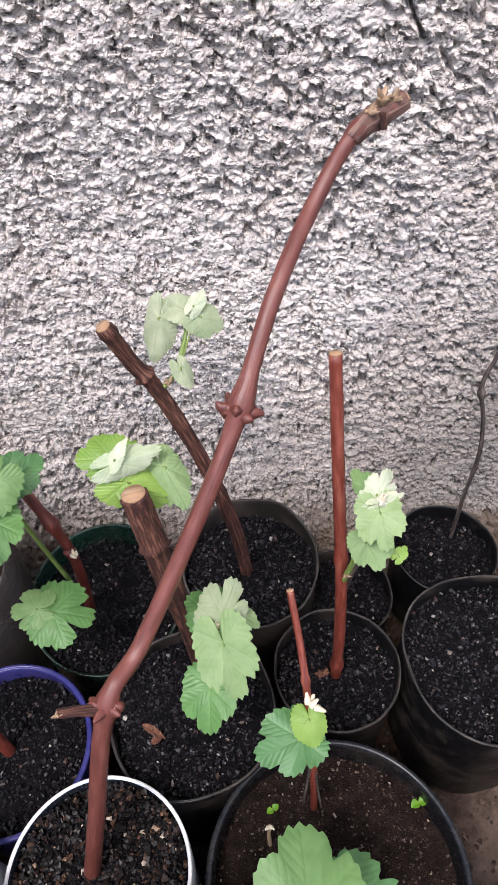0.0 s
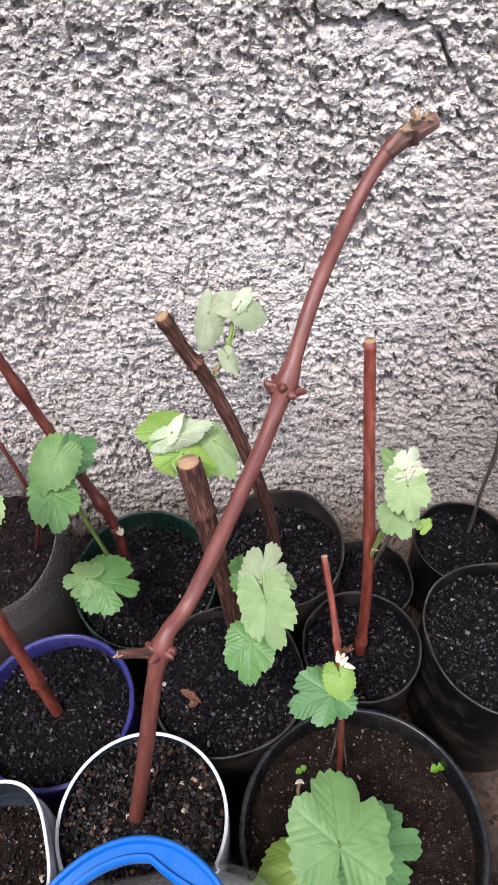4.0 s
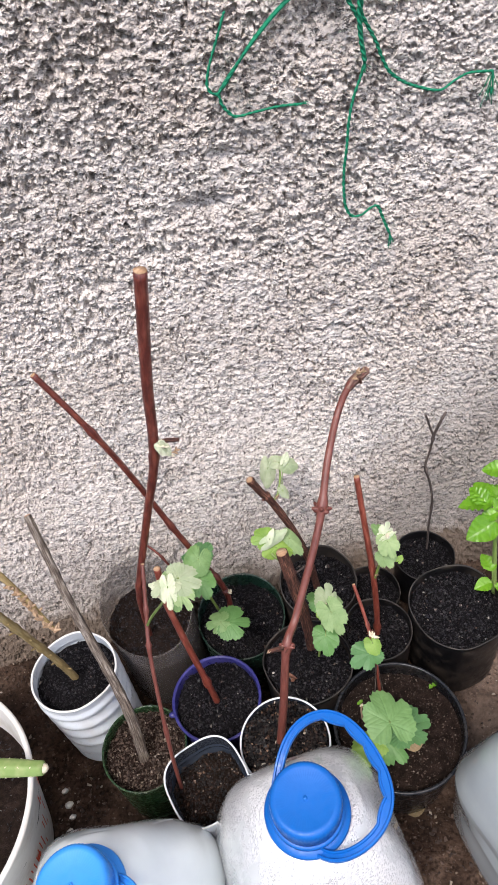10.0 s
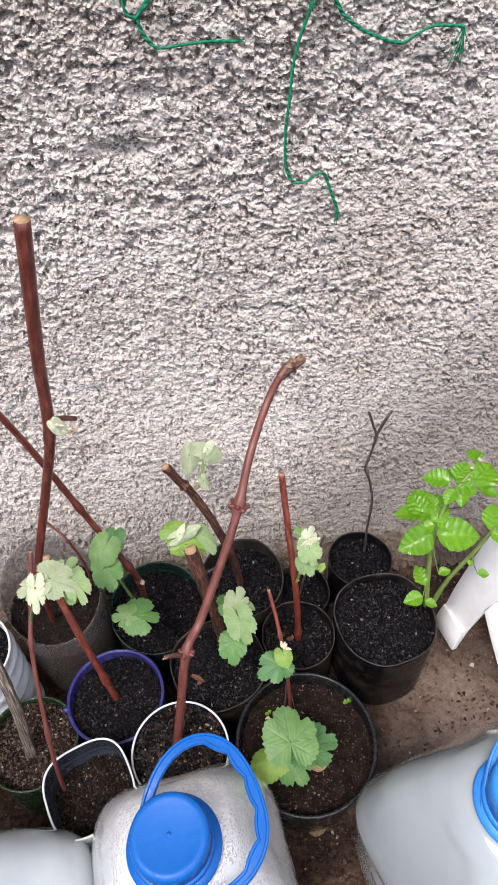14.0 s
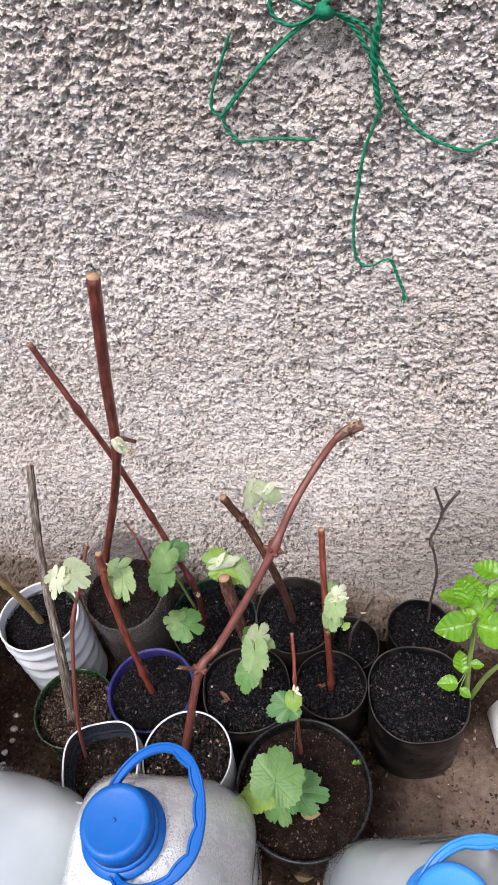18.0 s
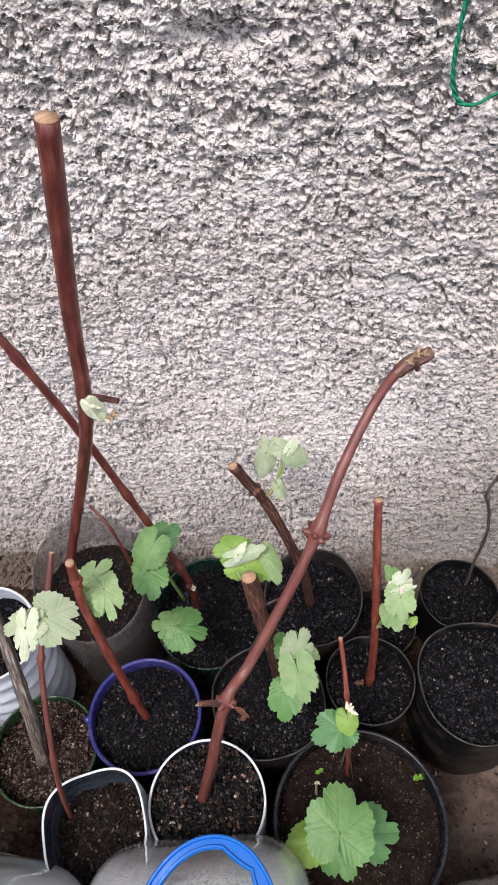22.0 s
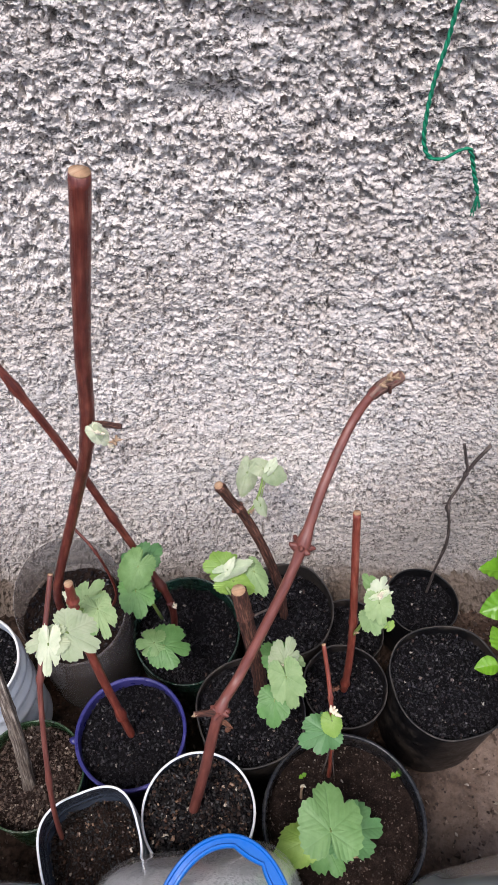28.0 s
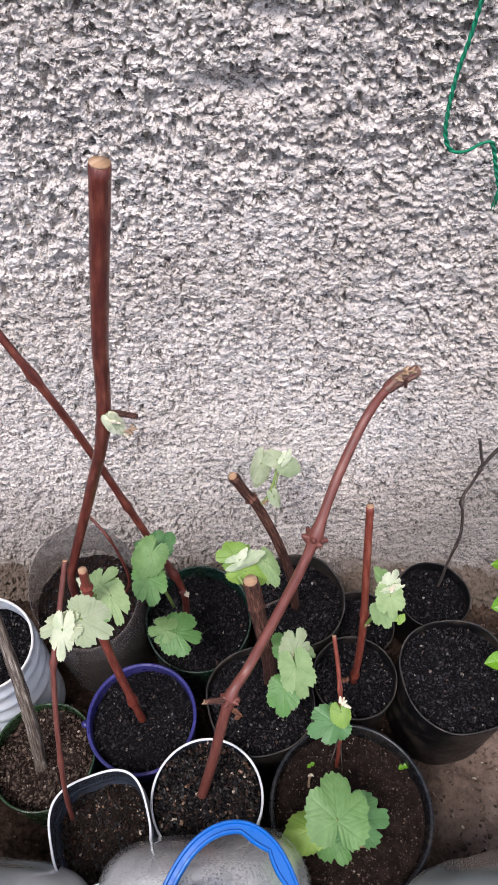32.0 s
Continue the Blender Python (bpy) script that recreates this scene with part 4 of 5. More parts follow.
def spikes(root, at, axis, reach, count, seed, material):
    """Short pointed scales standing out all round a joint."""
    rnd, axis = random.Random(seed), V(axis).normalized()
    side = axis.cross(V((0.2, 0.9, 0.1))).normalized()
    for k in range(count):
        d = Matrix.Rotation(6.283 * (k + rnd.uniform(-0.25, 0.25)) / count, 3, axis) @ side + axis * rnd.uniform(-0.3, 0.5)
        a = V(at) + d * reach * 0.35
        line = spline([a, a + d * reach * 0.45 + axis * rnd.uniform(-0.001, 0.001), a + d * reach * rnd.uniform(0.7, 1.0)], 4)
        part("bud_scale", tube(line, lambda t: reach * 0.34 * (1.0 - 0.75 * t * t), 7, wob=0.3, seed=seed + k), material, root)


knob(main, (0.0535, -0.1300, 0.3270), 0.0062, 63, M_CANE)
knob(main, (0.0500, -0.1290, 0.3290), 0.0040, 66, M_CANE)
knob(main, (0.0580, -0.1290, 0.3265), 0.0042, 64, M_CANE)
spikes(main, (0.0535, -0.1295, 0.3275), (0.48, 0.62, 0.62), 0.0088, 6, 300, M_CANE)
spikes(main, (-0.0075, -0.2205, 0.2455), (0.3, 0.5, 0.8), 0.0072, 5, 320, M_CANE)
part("peeling_bark", tube(main_line[-17:], lambda t: 0.0040 + 0.0011 * math.sin(3.1 * t) ** 2, 24, wob=0.12, seed=71, ridge=0.16), M_HUSKBARK, main, "grey-brown peeling bark at the tip")
stub(main, (0.118, -0.045, 0.411), (0.119, -0.047, 0.405), 0.0018, M_CANE_OLD)
for k, (q, s) in enumerate((((0.113, -0.044, 0.410), 0.0036), ((0.118, -0.042, 0.413), 0.0046), ((0.123, -0.040, 0.414), 0.0036))):
    bud(main, q, s, 20 + k, M_HUSK)

# dark cane behind, in the bag against the wall
ul, _ = cane("vine_cane", "grey-brown furrowed vine cane with a sawn end", [(0.053, -0.078, 0.10), (0.045, -0.080, 0.17), (0.030, -0.078, 0.235), (0.012, -0.073, 0.285), (0.002, -0.073, 0.305), (-0.008, -0.075, 0.331)],
             0.0042, M_CANE_OLD, ((0.70, 0.45), (0.97, 0.15)), 4, wob=0.16)
shoot(ul, [(0.014, -0.073, 0.287), (0.021, -0.066, 0.291), (0.026, -0.055, 0.301), (0.029, -0.043, 0.308)], 0.0013)
bud(ul, (0.018, -0.073, 0.291), 0.0028, 7, M_HUSK)
bud(ul, (0.030, -0.041, 0.312), 0.0034, 8)

# short thick cane in the middle bag
cut, _ = cane("vine_cane", "short thick stringy-barked cane, flat sawn top", [(0.026, -0.160, 0.105), (0.022, -0.160, 0.18), (0.015, -0.158, 0.24), (0.011, -0.154, 0.272), (0.007, -0.150, 0.300)],
              0.0059, M_CANE_OLD, ((0.70, 0.22),), 5, taper=0.96, wob=0.16)
shoot(cut, [(0.006, -0.150, 0.285), (-0.002, -0.142, 0.290), (-0.002, -0.131, 0.296)], 0.0015)
stub(cut, (0.013, -0.156, 0.262), (0.030, -0.150, 0.268), 0.0012, M_TWIG)
mid, _ = cane("vine_shoot", "young vine shoot with woolly pale leaves", [(0.030, -0.172, 0.105), (0.036, -0.178, 0.18), (0.039, -0.186, 0.242)], 0.0014, M_STALK, (), 6, cut=False, category="vine shoot")
bud(mid, (0.040, -0.189, 0.250), 0.0030, 9)

# straight red cane in the small round pot
r_cane, _ = cane("vine_cane", "straight red vine cane with pale leaves at its side", [(0.108, -0.152, 0.090), (0.107, -0.148, 0.15), (0.104, -0.140, 0.215), (0.100, -0.122, 0.28), (0.097, -0.105, 0.335)],
                 0.0036, M_CANE_RED, ((0.52, 0.25), (0.08, 0.5)), 7, taper=0.85)
shoot(r_cane, [(0.105, -0.143, 0.20), (0.110, -0.147, 0.24), (0.114, -0.149, 0.280)], 0.0014)
bud(r_cane, (0.106, -0.147, 0.215), 0.0022, 10, M_HUSK)
bud(r_cane, (0.116, -0.149, 0.286), 0.0030, 11)
bud(r_cane, (0.098, -0.156, 0.104), 0.0040, 12, M_CHIPRED)

# slim cutting in the big pot
sm, _ = cane("vine_cutting", "slim brown cutting with two small leaves", [(0.086, -0.232, 0.094), (0.084, -0.224, 0.15), (0.081, -0.208, 0.20), (0.078, -0.188, 0.224), (0.074, -0.170, 0.245)],
             0.0020, M_CANE_RED, ((0.6, 0.4),), 8, taper=0.9)
bud(sm, (0.082, -0.209, 0.204), 0.0046, 13)
stub(sm, (0.083, -0.222, 0.165), (0.079, -0.232, 0.110), 0.0008, M_TWIG, "root")
stub(sm, (0.084, -0.224, 0.155), (0.089, -0.234, 0.112), 0.0007, M_TWIG, "root")

# cane in the blue pot
bs, _ = cane("vine_cane", "red vine cane leaning out of the blue pot", [(-0.094, -0.196, 0.100), (-0.098, -0.192, 0.145), (-0.106, -0.182, 0.215), (-0.114, -0.168, 0.285), (-0.113, -0.163, 0.31), (-0.112, -0.161, 0.334)],
             0.0037, M_CANE_RED, ((0.22, 0.45), (0.82, 0.5)), 9)
shoot(bs, [(-0.113, -0.165, 0.30), (-0.111, -0.156, 0.285), (-0.110, -0.148, 0.279)], 0.0013)
knob(bs, (-0.0985, -0.1935, 0.147), 0.0040, 67, M_CANE_RED)
knob(bs, (-0.1135, -0.164, 0.305), 0.0040, 68, M_CANE_RED)
bud(bs, (-0.111, -0.148, 0.282), 0.0032, 14)

# thin red cutting in the squarish white pot
th, _ = cane("vine_cutting", "thin red cutting with downy pale leaves", [(-0.145, -0.282, 0.100), (-0.142, -0.262, 0.175), (-0.136, -0.216, 0.273), (-0.130, -0.188, 0.308), (-0.124, -0.157, 0.340)],
             0.0021, M_CANE, ((0.55, 0.6), (0.30, 0.4), (0.76, 0.6)), 10)
shoot(th, [(-0.132, -0.196, 0.298), (-0.120, -0.210, 0.335), (-0.104, -0.229, 0.380), (-0.095, -0.239, 0.406)], 0.0012)
bud(th, (-0.094, -0.241, 0.409), 0.0028, 15)
bud(th, (-0.101, -0.240, 0.408), 0.0028, 16)

# dark twig rising from the grey bottle
cane("bare_twig", "thin dark bare vine twig", [(-0.125, -0.085, 0.13), (-0.108, -0.093, 0.19), (-0.118, -0.082, 0.238), (-0.137, -0.067, 0.258)], 0.0014, M_CANE_DARK, ((0.7, 0.6),), 11, cut=False, category="twig")

# grey stick in the green bottle, olive sticks in the ribbed pot
cane("grey_stick", "stout grey lichened stick in a green bottle", [(-0.184, -0.2366, 0.090), (-0.1864, -0.2009, 0.173), (-0.2171, -0.126, 0.2544), (-0.2456, -0.0456, 0.3164)], 0.0056, M_GREY,
     tuple((k / 12 + 0.03, 0.10) for k in range(12)), 12, taper=0.68, category="stick", wob=0.34)
olive, _ = cane("olive_cutting", "knobbly olive-brown cutting in the ribbed pot", [(-0.246, -0.147, 0.135), (-0.252, -0.149, 0.19), (-0.262, -0.152, 0.25), (-0.274, -0.156, 0.32)], 0.0042, M_OLIVE, ((0.3, 0.25), (0.55, 0.3), (0.8, 0.3)), 13, category="stick", wob=0.12)
for k in range(7):
    q = V((-0.248 - 0.004 * k, -0.149 - 0.001 * k, 0.17 + 0.02 * k))
    stub(olive, q, q + V((0.006 * (-1) ** k, -0.004, 0.004)), 0.0011, M_OLIVE, "thorn")
dry, _ = cane("dry_branch", "dry orange-brown branch with papery husks drooping from the bucket", [(-0.400, -0.235, 0.120), (-0.405, -0.20, 0.40), (-0.34, -0.16, 0.545), (-0.26, -0.20, 0.545), (-0.192, -0.253, 0.493), (-0.164, -0.284, 0.462)], 0.0030, M_OLIVE, ((0.6, 0.3), (0.8, 0.3)), 14, category="branch", wob=0.2, taper=0.5)
for k in range(8):
    q = V((-0.164, -0.284, 0.462)) + V((-0.028, 0.031, 0.031)) * (k / 9)
    bud(dry, q, 0.0042, 200 + k, M_HUSK)

# forked bare twig by the wall
tw, _ = cane("forked_twig", "bare grey-brown twig forked at its top", [(0.2154, -0.034, 0.055), (0.2156, -0.034, 0.080), (0.2150, -0.033, 0.120), (0.2171, -0.030, 0.165), (0.2125, -0.028, 0.200), (0.2052, -0.026, 0.2303), (0.2100, -0.023, 0.252), (0.2132, -0.021, 0.2743), (0.2090, -0.020, 0.290), (0.2020, -0.020, 0.312)], 0.0015, M_TWIG, ((0.53, 0.9), (0.76, 0.7), (0.3, 0.3)), 15, cut=False, category="twig", wob=0.2)
part("fork", tube(spline([(0.2132, -0.021, 0.2743), (0.2195, -0.019, 0.290), (0.2267, -0.018, 0.3074)], 5), lambda t: 0.0018 * (1 - 0.15 * t), 8, wob=0.2), M_TWIG, tw)
part("thorn", tube(spline([(0.2052, -0.026, 0.2303), (0.2015, -0.027, 0.2325), (0.1985, -0.028, 0.2330)], 4), lambda t: 0.0013 * (1 - 0.6 * t), 7), M_TWIG, tw)
side, _ = cane("bare_twig", "short grey twig with one opening bud", [(0.122, -0.085, 0.065), (0.126, -0.090, 0.12), (0.138, -0.085, 0.155), (0.150, -0.078, 0.185)], 0.0015, M_TWIG, ((0.4, 0.4),), 16, category="twig")
bud(side, (0.138, -0.087, 0.160), 0.0030, 17)

ORIGIN = {"A": (0.0335, -0.0460, 0.3120), "B": (-0.0013, -0.1288, 0.2925), "C": (0.0410, -0.1857, 0.2395), "D": (0.1155, -0.1405, 0.2735), "E": (0.0805, -0.2040, 0.1930), "G": (-0.0675, -0.1270, 0.1645), "H": (-0.0800, -0.0920, 0.2410), "R": (-0.1074, -0.1502, 0.2786), "L": (-0.0935, -0.2360, 0.4110)}
leaf(ul, ORIGIN["A"], (0.0149, -0.0492, 0.3142), (0.0091, -0.0633, 0.2963), (-0.16, -0.75, 0.64), "wool", 0.45, 0.10)
leaf(ul, ORIGIN["A"], (0.0358, -0.0532, 0.3170), (0.0476, -0.0553, 0.3120), (0.16, -0.72, 0.67), "wool", 0.83, 0.15)
leaf(ul, ORIGIN["A"], (0.0282, -0.0479, 0.3173), (0.0145, -0.0440, 0.3208), (0.00, -0.68, 0.73), "wool", 0.61, 0.15)
leaf(ul, ORIGIN["A"], (0.0329, -0.0516, 0.3222), (0.0386, -0.0450, 0.3279), (0.10, -0.70, 0.70), "white", 0.50, 0.30)
leaf(ul, ORIGIN["A"], (0.0252, -0.0729, 0.3008), (0.0305, -0.0799, 0.2933), (0.21, -0.64, 0.74), "wool", 0.54, 0.10)
leaf(cut, ORIGIN["B"], (-0.0038, -0.1312, 0.3020), (-0.0199, -0.1321, 0.3043), (0.15, -0.45, 0.88), "fresh", 0.85, 0.45)
leaf(cut, ORIGIN["B"], (-0.0018, -0.1358, 0.3040), (0.0181, -0.1294, 0.3070), (0.10, -0.67, 0.74), "white", 0.38, 0.25)
leaf(cut, ORIGIN["B"], (-0.0015, -0.1358, 0.3061), (0.0037, -0.1301, 0.3143), (-0.44, -0.58, 0.68), "white", 0.38, 0.20)
leaf(cut, ORIGIN["B"], (-0.0012, -0.1305, 0.2962), (0.0054, -0.1190, 0.3011), (0.00, -0.41, 0.91), "fresh", 0.45, 0.30)
leaf(cut, ORIGIN["B"], (0.0025, -0.1384, 0.2938), (0.0264, -0.1379, 0.2872), (0.25, -0.40, 0.88), "fresh", 0.52, 0.40)
leaf(cut, ORIGIN["B"], (0.0184, -0.1300, 0.2932), (0.0289, -0.1465, 0.2847), (0.10, -0.40, 0.91), "pale", 0.54, 0.40)
leaf(mid, ORIGIN["C"], (0.0393, -0.1813, 0.2419), (0.0243, -0.1692, 0.2441), (-0.15, -0.35, 0.92), "green", 0.79, 0.30)
leaf(mid, ORIGIN["C"], (0.0422, -0.1852, 0.2521), (0.0500, -0.1694, 0.2581), (0.12, -0.40, 0.91), "wool", 0.74, 0.80)
leaf(mid, ORIGIN["C"], (0.0492, -0.1802, 0.2431), (0.0595, -0.1839, 0.2390), (0.25, -0.31, 0.92), "pale", 0.59, 0.30)
leaf(mid, ORIGIN["C"], (0.0391, -0.1931, 0.2415), (0.0280, -0.1907, 0.2386), (-0.30, -0.30, 0.90), "fresh", 0.77, 0.25)
leaf(mid, ORIGIN["C"], (0.0445, -0.1914, 0.2427), (0.0539, -0.1865, 0.2411), (0.30, -0.30, 0.90), "fresh", 0.59, 0.25)
leaf(mid, ORIGIN["C"], (0.0425, -0.1972, 0.2512), (0.0490, -0.2188, 0.2405), (0.05, -0.42, 0.91), "pale", 0.66, 0.80)
leaf(mid, ORIGIN["C"], (0.0345, -0.2041, 0.2190), (0.0330, -0.2236, 0.2126), (-0.12, -0.30, 0.95), "green", 0.79, 0.35)
leaf(r_cane, ORIGIN["D"], (0.1142, -0.1396, 0.2780), (0.1052, -0.1269, 0.2813), (-0.26, -0.41, 0.87), "light", 0.47, 0.35)
leaf(r_cane, ORIGIN["D"], (0.1145, -0.1445, 0.2833), (0.1228, -0.1341, 0.2894), (0.10, -0.56, 0.82), "white", 0.65, 0.95)
leaf(r_cane, ORIGIN["D"], (0.1160, -0.1480, 0.2831), (0.1280, -0.1448, 0.2842), (0.10, -0.65, 0.75), "white", 0.32, 0.49)
leaf(r_cane, ORIGIN["D"], (0.1155, -0.1512, 0.2802), (0.1177, -0.1664, 0.2715), (-0.10, -0.50, 0.86), "pale", 0.77, 0.55)
leaf(r_cane, ORIGIN["D"], (0.1104, -0.1549, 0.2618), (0.1149, -0.1683, 0.2582), (-0.35, -0.35, 0.87), "pale", 0.85, 0.42)
leaf(r_cane, ORIGIN["D"], (0.1253, -0.1603, 0.2563), (0.1298, -0.1564, 0.2586), (0.00, -0.51, 0.86), "fresh", 0.63, 0.49)
leaf(sm, ORIGIN["E"], (0.0764, -0.2213, 0.1924), (0.0546, -0.2286, 0.1920), (0.05, -0.20, 0.98), "deep", 0.81, 0.62)
leaf(sm, ORIGIN["E"], (0.0807, -0.2146, 0.2005), (0.0829, -0.2266, 0.1952), (0.02, -0.40, 0.92), "fresh", 0.77, 0.00)
leaf(s2, ORIGIN["G"], (-0.0629, -0.1361, 0.1689), (-0.0389, -0.1388, 0.1670), (0.05, -0.25, 0.97), "green", 1.03, 0.95)
leaf(s2, ORIGIN["G"], (-0.0713, -0.1348, 0.1709), (-0.0896, -0.1339, 0.1689), (-0.12, -0.30, 0.95), "light", 0.83, 0.89)
leaf(s2, ORIGIN["H"], (-0.0792, -0.0998, 0.2497), (-0.0909, -0.1191, 0.2385), (-0.10, -0.45, 0.89), "light", 0.72, 0.35)
leaf(s2, ORIGIN["H"], (-0.0821, -0.1147, 0.2340), (-0.0760, -0.1368, 0.2279), (0.05, -0.25, 0.97), "green", 0.77, 0.55)
leaf(s2, ORIGIN["H"], (-0.0812, -0.0851, 0.2300), (-0.0625, -0.0711, 0.2340), (0.15, -0.45, 0.88), "deep", 0.68, 0.35)
leaf(s2, ORIGIN["H"], (-0.0848, -0.0869, 0.2306), (-0.0994, -0.0777, 0.2325), (-0.10, -0.35, 0.93), "deep", 0.59, 0.35)
leaf(bs, ORIGIN["R"], (-0.1117, -0.1528, 0.2886), (-0.0977, -0.1379, 0.2961), (0.00, -0.45, 0.89), "pale", 0.63, 0.82)
leaf(bs, ORIGIN["R"], (-0.1003, -0.1567, 0.2869), (-0.0913, -0.1770, 0.2789), (0.15, -0.30, 0.94), "pale", 0.59, 0.89)
leaf(bs, ORIGIN["R"], (-0.1079, -0.1558, 0.2799), (-0.1041, -0.1729, 0.2745), (0.00, -0.30, 0.95), "light", 0.72, 0.35)
leaf(bs, ORIGIN["R"], (-0.1169, -0.1498, 0.2850), (-0.1315, -0.1429, 0.2857), (-0.21, -0.52, 0.83), "white", 0.41, 0.35)
leaf(th, ORIGIN["L"], (-0.0835, -0.2358, 0.4207), (-0.0663, -0.2424, 0.4164), (0.10, -0.35, 0.93), "wool", 0.83, 0.69)
leaf(th, ORIGIN["L"], (-0.0910, -0.2394, 0.4208), (-0.1063, -0.2426, 0.4177), (-0.10, -0.40, 0.91), "wool", 0.65, 0.82)
leaf(th, ORIGIN["L"], (-0.0916, -0.2425, 0.4224), (-0.0928, -0.2573, 0.4127), (0.10, -0.55, 0.83), "white", 0.43, 0.95)
leaf(th, ORIGIN["L"], (-0.0905, -0.2413, 0.4214), (-0.0881, -0.2482, 0.4159), (0.25, -0.55, 0.80), "wool", 0.56, 0.62)

# ---- leafy plants ----
seedling, _ = cane("vine_seedling", "low vine plant with broad green leaves", [(0.064, -0.262, 0.092), (0.064, -0.266, 0.125), (0.067, -0.272, 0.150)], 0.0016, M_CANE, (), 21, cut=False, category="vine plant")
part("dry_stub", tube(spline([(0.060, -0.250, 0.095), (0.059, -0.247, 0.118), (0.060, -0.246, 0.128)], 4), 0.0011, 8), M_HUSK, seedling)
bud(seedling, (0.060, -0.246, 0.130), 0.0024, 22)
leaf(seedling, (0.067, -0.272, 0.148), (0.0914, -0.2831, 0.1421), (0.1234, -0.2786, 0.1396), (0.10, -0.15, 0.98), "deep", 0.80, 0.75)
leaf(seedling, (0.067, -0.272, 0.148), (0.0601, -0.2882, 0.1367), (0.0340, -0.2966, 0.1345), (-0.05, -0.10, 0.99), "fresh", 0.72, 0.30)
leaf(seedling, (0.067, -0.272, 0.148), (0.0751, -0.2898, 0.1380), (0.0861, -0.3127, 0.1335), (0.00, -0.20, 0.98), "green", 0.85, 0.75)
leaf(seedling, (0.067, -0.272, 0.148), (0.0745, -0.2900, 0.1822), (0.0750, -0.2560, 0.1865), (0.05, -0.12, 0.99), "broad", 0.90, 0.42, 36)
pepper = thing("pepper_plant", (0.259, -0.141, 0.112), "bushy young plant with glossy oval green leaves", "plant")
part("stem", tube(spline([(0.257, -0.143, 0.105), (0.253, -0.135, 0.16), (0.253, -0.122, 0.215), (0.263, -0.110, 0.262), (0.285, -0.098, 0.290)], 8), lambda t: 0.0032 * (1 - 0.55 * t), 10, wob=0.06), M_STALK, pepper)
part("stem", tube(spline([(0.261, -0.143, 0.105), (0.272, -0.142, 0.165), (0.290, -0.142, 0.215), (0.304, -0.141, 0.256)], 8), lambda t: 0.0028 * (1 - 0.4 * t), 10, wob=0.06), M_STALK, pepper)
bud(pepper, (0.297, -0.088, 0.297), 0.0024, 31)
bud(pepper, (0.288, -0.094, 0.293), 0.0020, 32)
leaf(pepper, (0.253, -0.135, 0.16), (0.243, -0.152, 0.154), (0.221, -0.155, 0.154), (0.00, -0.10, 1.00), "oval", 1.00)
leaf(pepper, (0.253, -0.135, 0.16), (0.245, -0.156, 0.151), (0.257, -0.163, 0.150), (-0.08, -0.27, 0.96), "oval", 1.00)
leaf(pepper, (0.253, -0.135, 0.16), (0.247, -0.143, 0.161), (0.243, -0.120, 0.168), (-0.01, -0.28, 0.96), "oval", 1.00)
leaf(pepper, (0.257, -0.116, 0.24), (0.247, -0.127, 0.237), (0.211, -0.138, 0.231), (-0.04, -0.37, 0.93), "oval", 1.00)
leaf(pepper, (0.257, -0.116, 0.24), (0.249, -0.112, 0.248), (0.213, -0.101, 0.247), (-0.04, -0.02, 1.00), "oval", 1.00)
leaf(pepper, (0.257, -0.116, 0.24), (0.243, -0.111, 0.249), (0.231, -0.089, 0.258), (-0.16, -0.45, 0.88), "oval", 1.00)
leaf(pepper, (0.257, -0.116, 0.24), (0.249, -0.112, 0.248), (0.241, -0.079, 0.255), (-0.03, -0.20, 0.98), "oval", 1.00)
leaf(pepper, (0.257, -0.116, 0.24), (0.257, -0.112, 0.248), (0.264, -0.089, 0.255), (-0.06, -0.27, 0.96), "oval", 1.00)
leaf(pepper, (0.257, -0.116, 0.24), (0.249, -0.117, 0.244), (0.269, -0.108, 0.253), (-0.24, -0.31, 0.92), "oval", 1.00)
leaf(pepper, (0.257, -0.116, 0.24), (0.252, -0.128, 0.236), (0.295, -0.139, 0.241), (-0.19, -0.34, 0.92), "oval", 1.00)
leaf(pepper, (0.253, -0.122, 0.215), (0.248, -0.159, 0.213), (0.261, -0.158, 0.215), (-0.13, -0.16, 0.98), "oval", 1.00)
leaf(pepper, (0.274, -0.104, 0.278), (0.267, -0.099, 0.283), (0.242, -0.087, 0.283), (-0.12, -0.21, 0.97), "oval", 1.00)
leaf(pepper, (0.274, -0.104, 0.278), (0.273, -0.104, 0.280), (0.294, -0.110, 0.275), (0.06, -0.45, 0.89), "oval", 1.00)
leaf(pepper, (0.274, -0.104, 0.278), (0.273, -0.101, 0.282), (0.290, -0.081, 0.290), (-0.15, -0.26, 0.95), "oval", 1.00)
leaf(pepper, (0.274, -0.104, 0.278), (0.276, -0.099, 0.283), (0.269, -0.084, 0.286), (0.00, -0.19, 0.98), "oval", 1.00)
leaf(pepper, (0.285, -0.098, 0.29), (0.291, -0.106, 0.278), (0.318, -0.080, 0.286), (0.05, -0.33, 0.94), "oval", 1.00)
leaf(pepper, (0.285, -0.098, 0.29), (0.294, -0.106, 0.278), (0.313, -0.117, 0.276), (-0.03, -0.29, 0.96), "oval", 1.00)
leaf(pepper, (0.285, -0.098, 0.29), (0.297, -0.087, 0.293), (0.296, -0.067, 0.294), (-0.02, -0.08, 1.00), "oval", 1.00)
leaf(pepper, (0.304, -0.141, 0.256), (0.301, -0.142, 0.251), (0.312, -0.114, 0.260), (-0.16, -0.23, 0.96), "oval", 1.00)
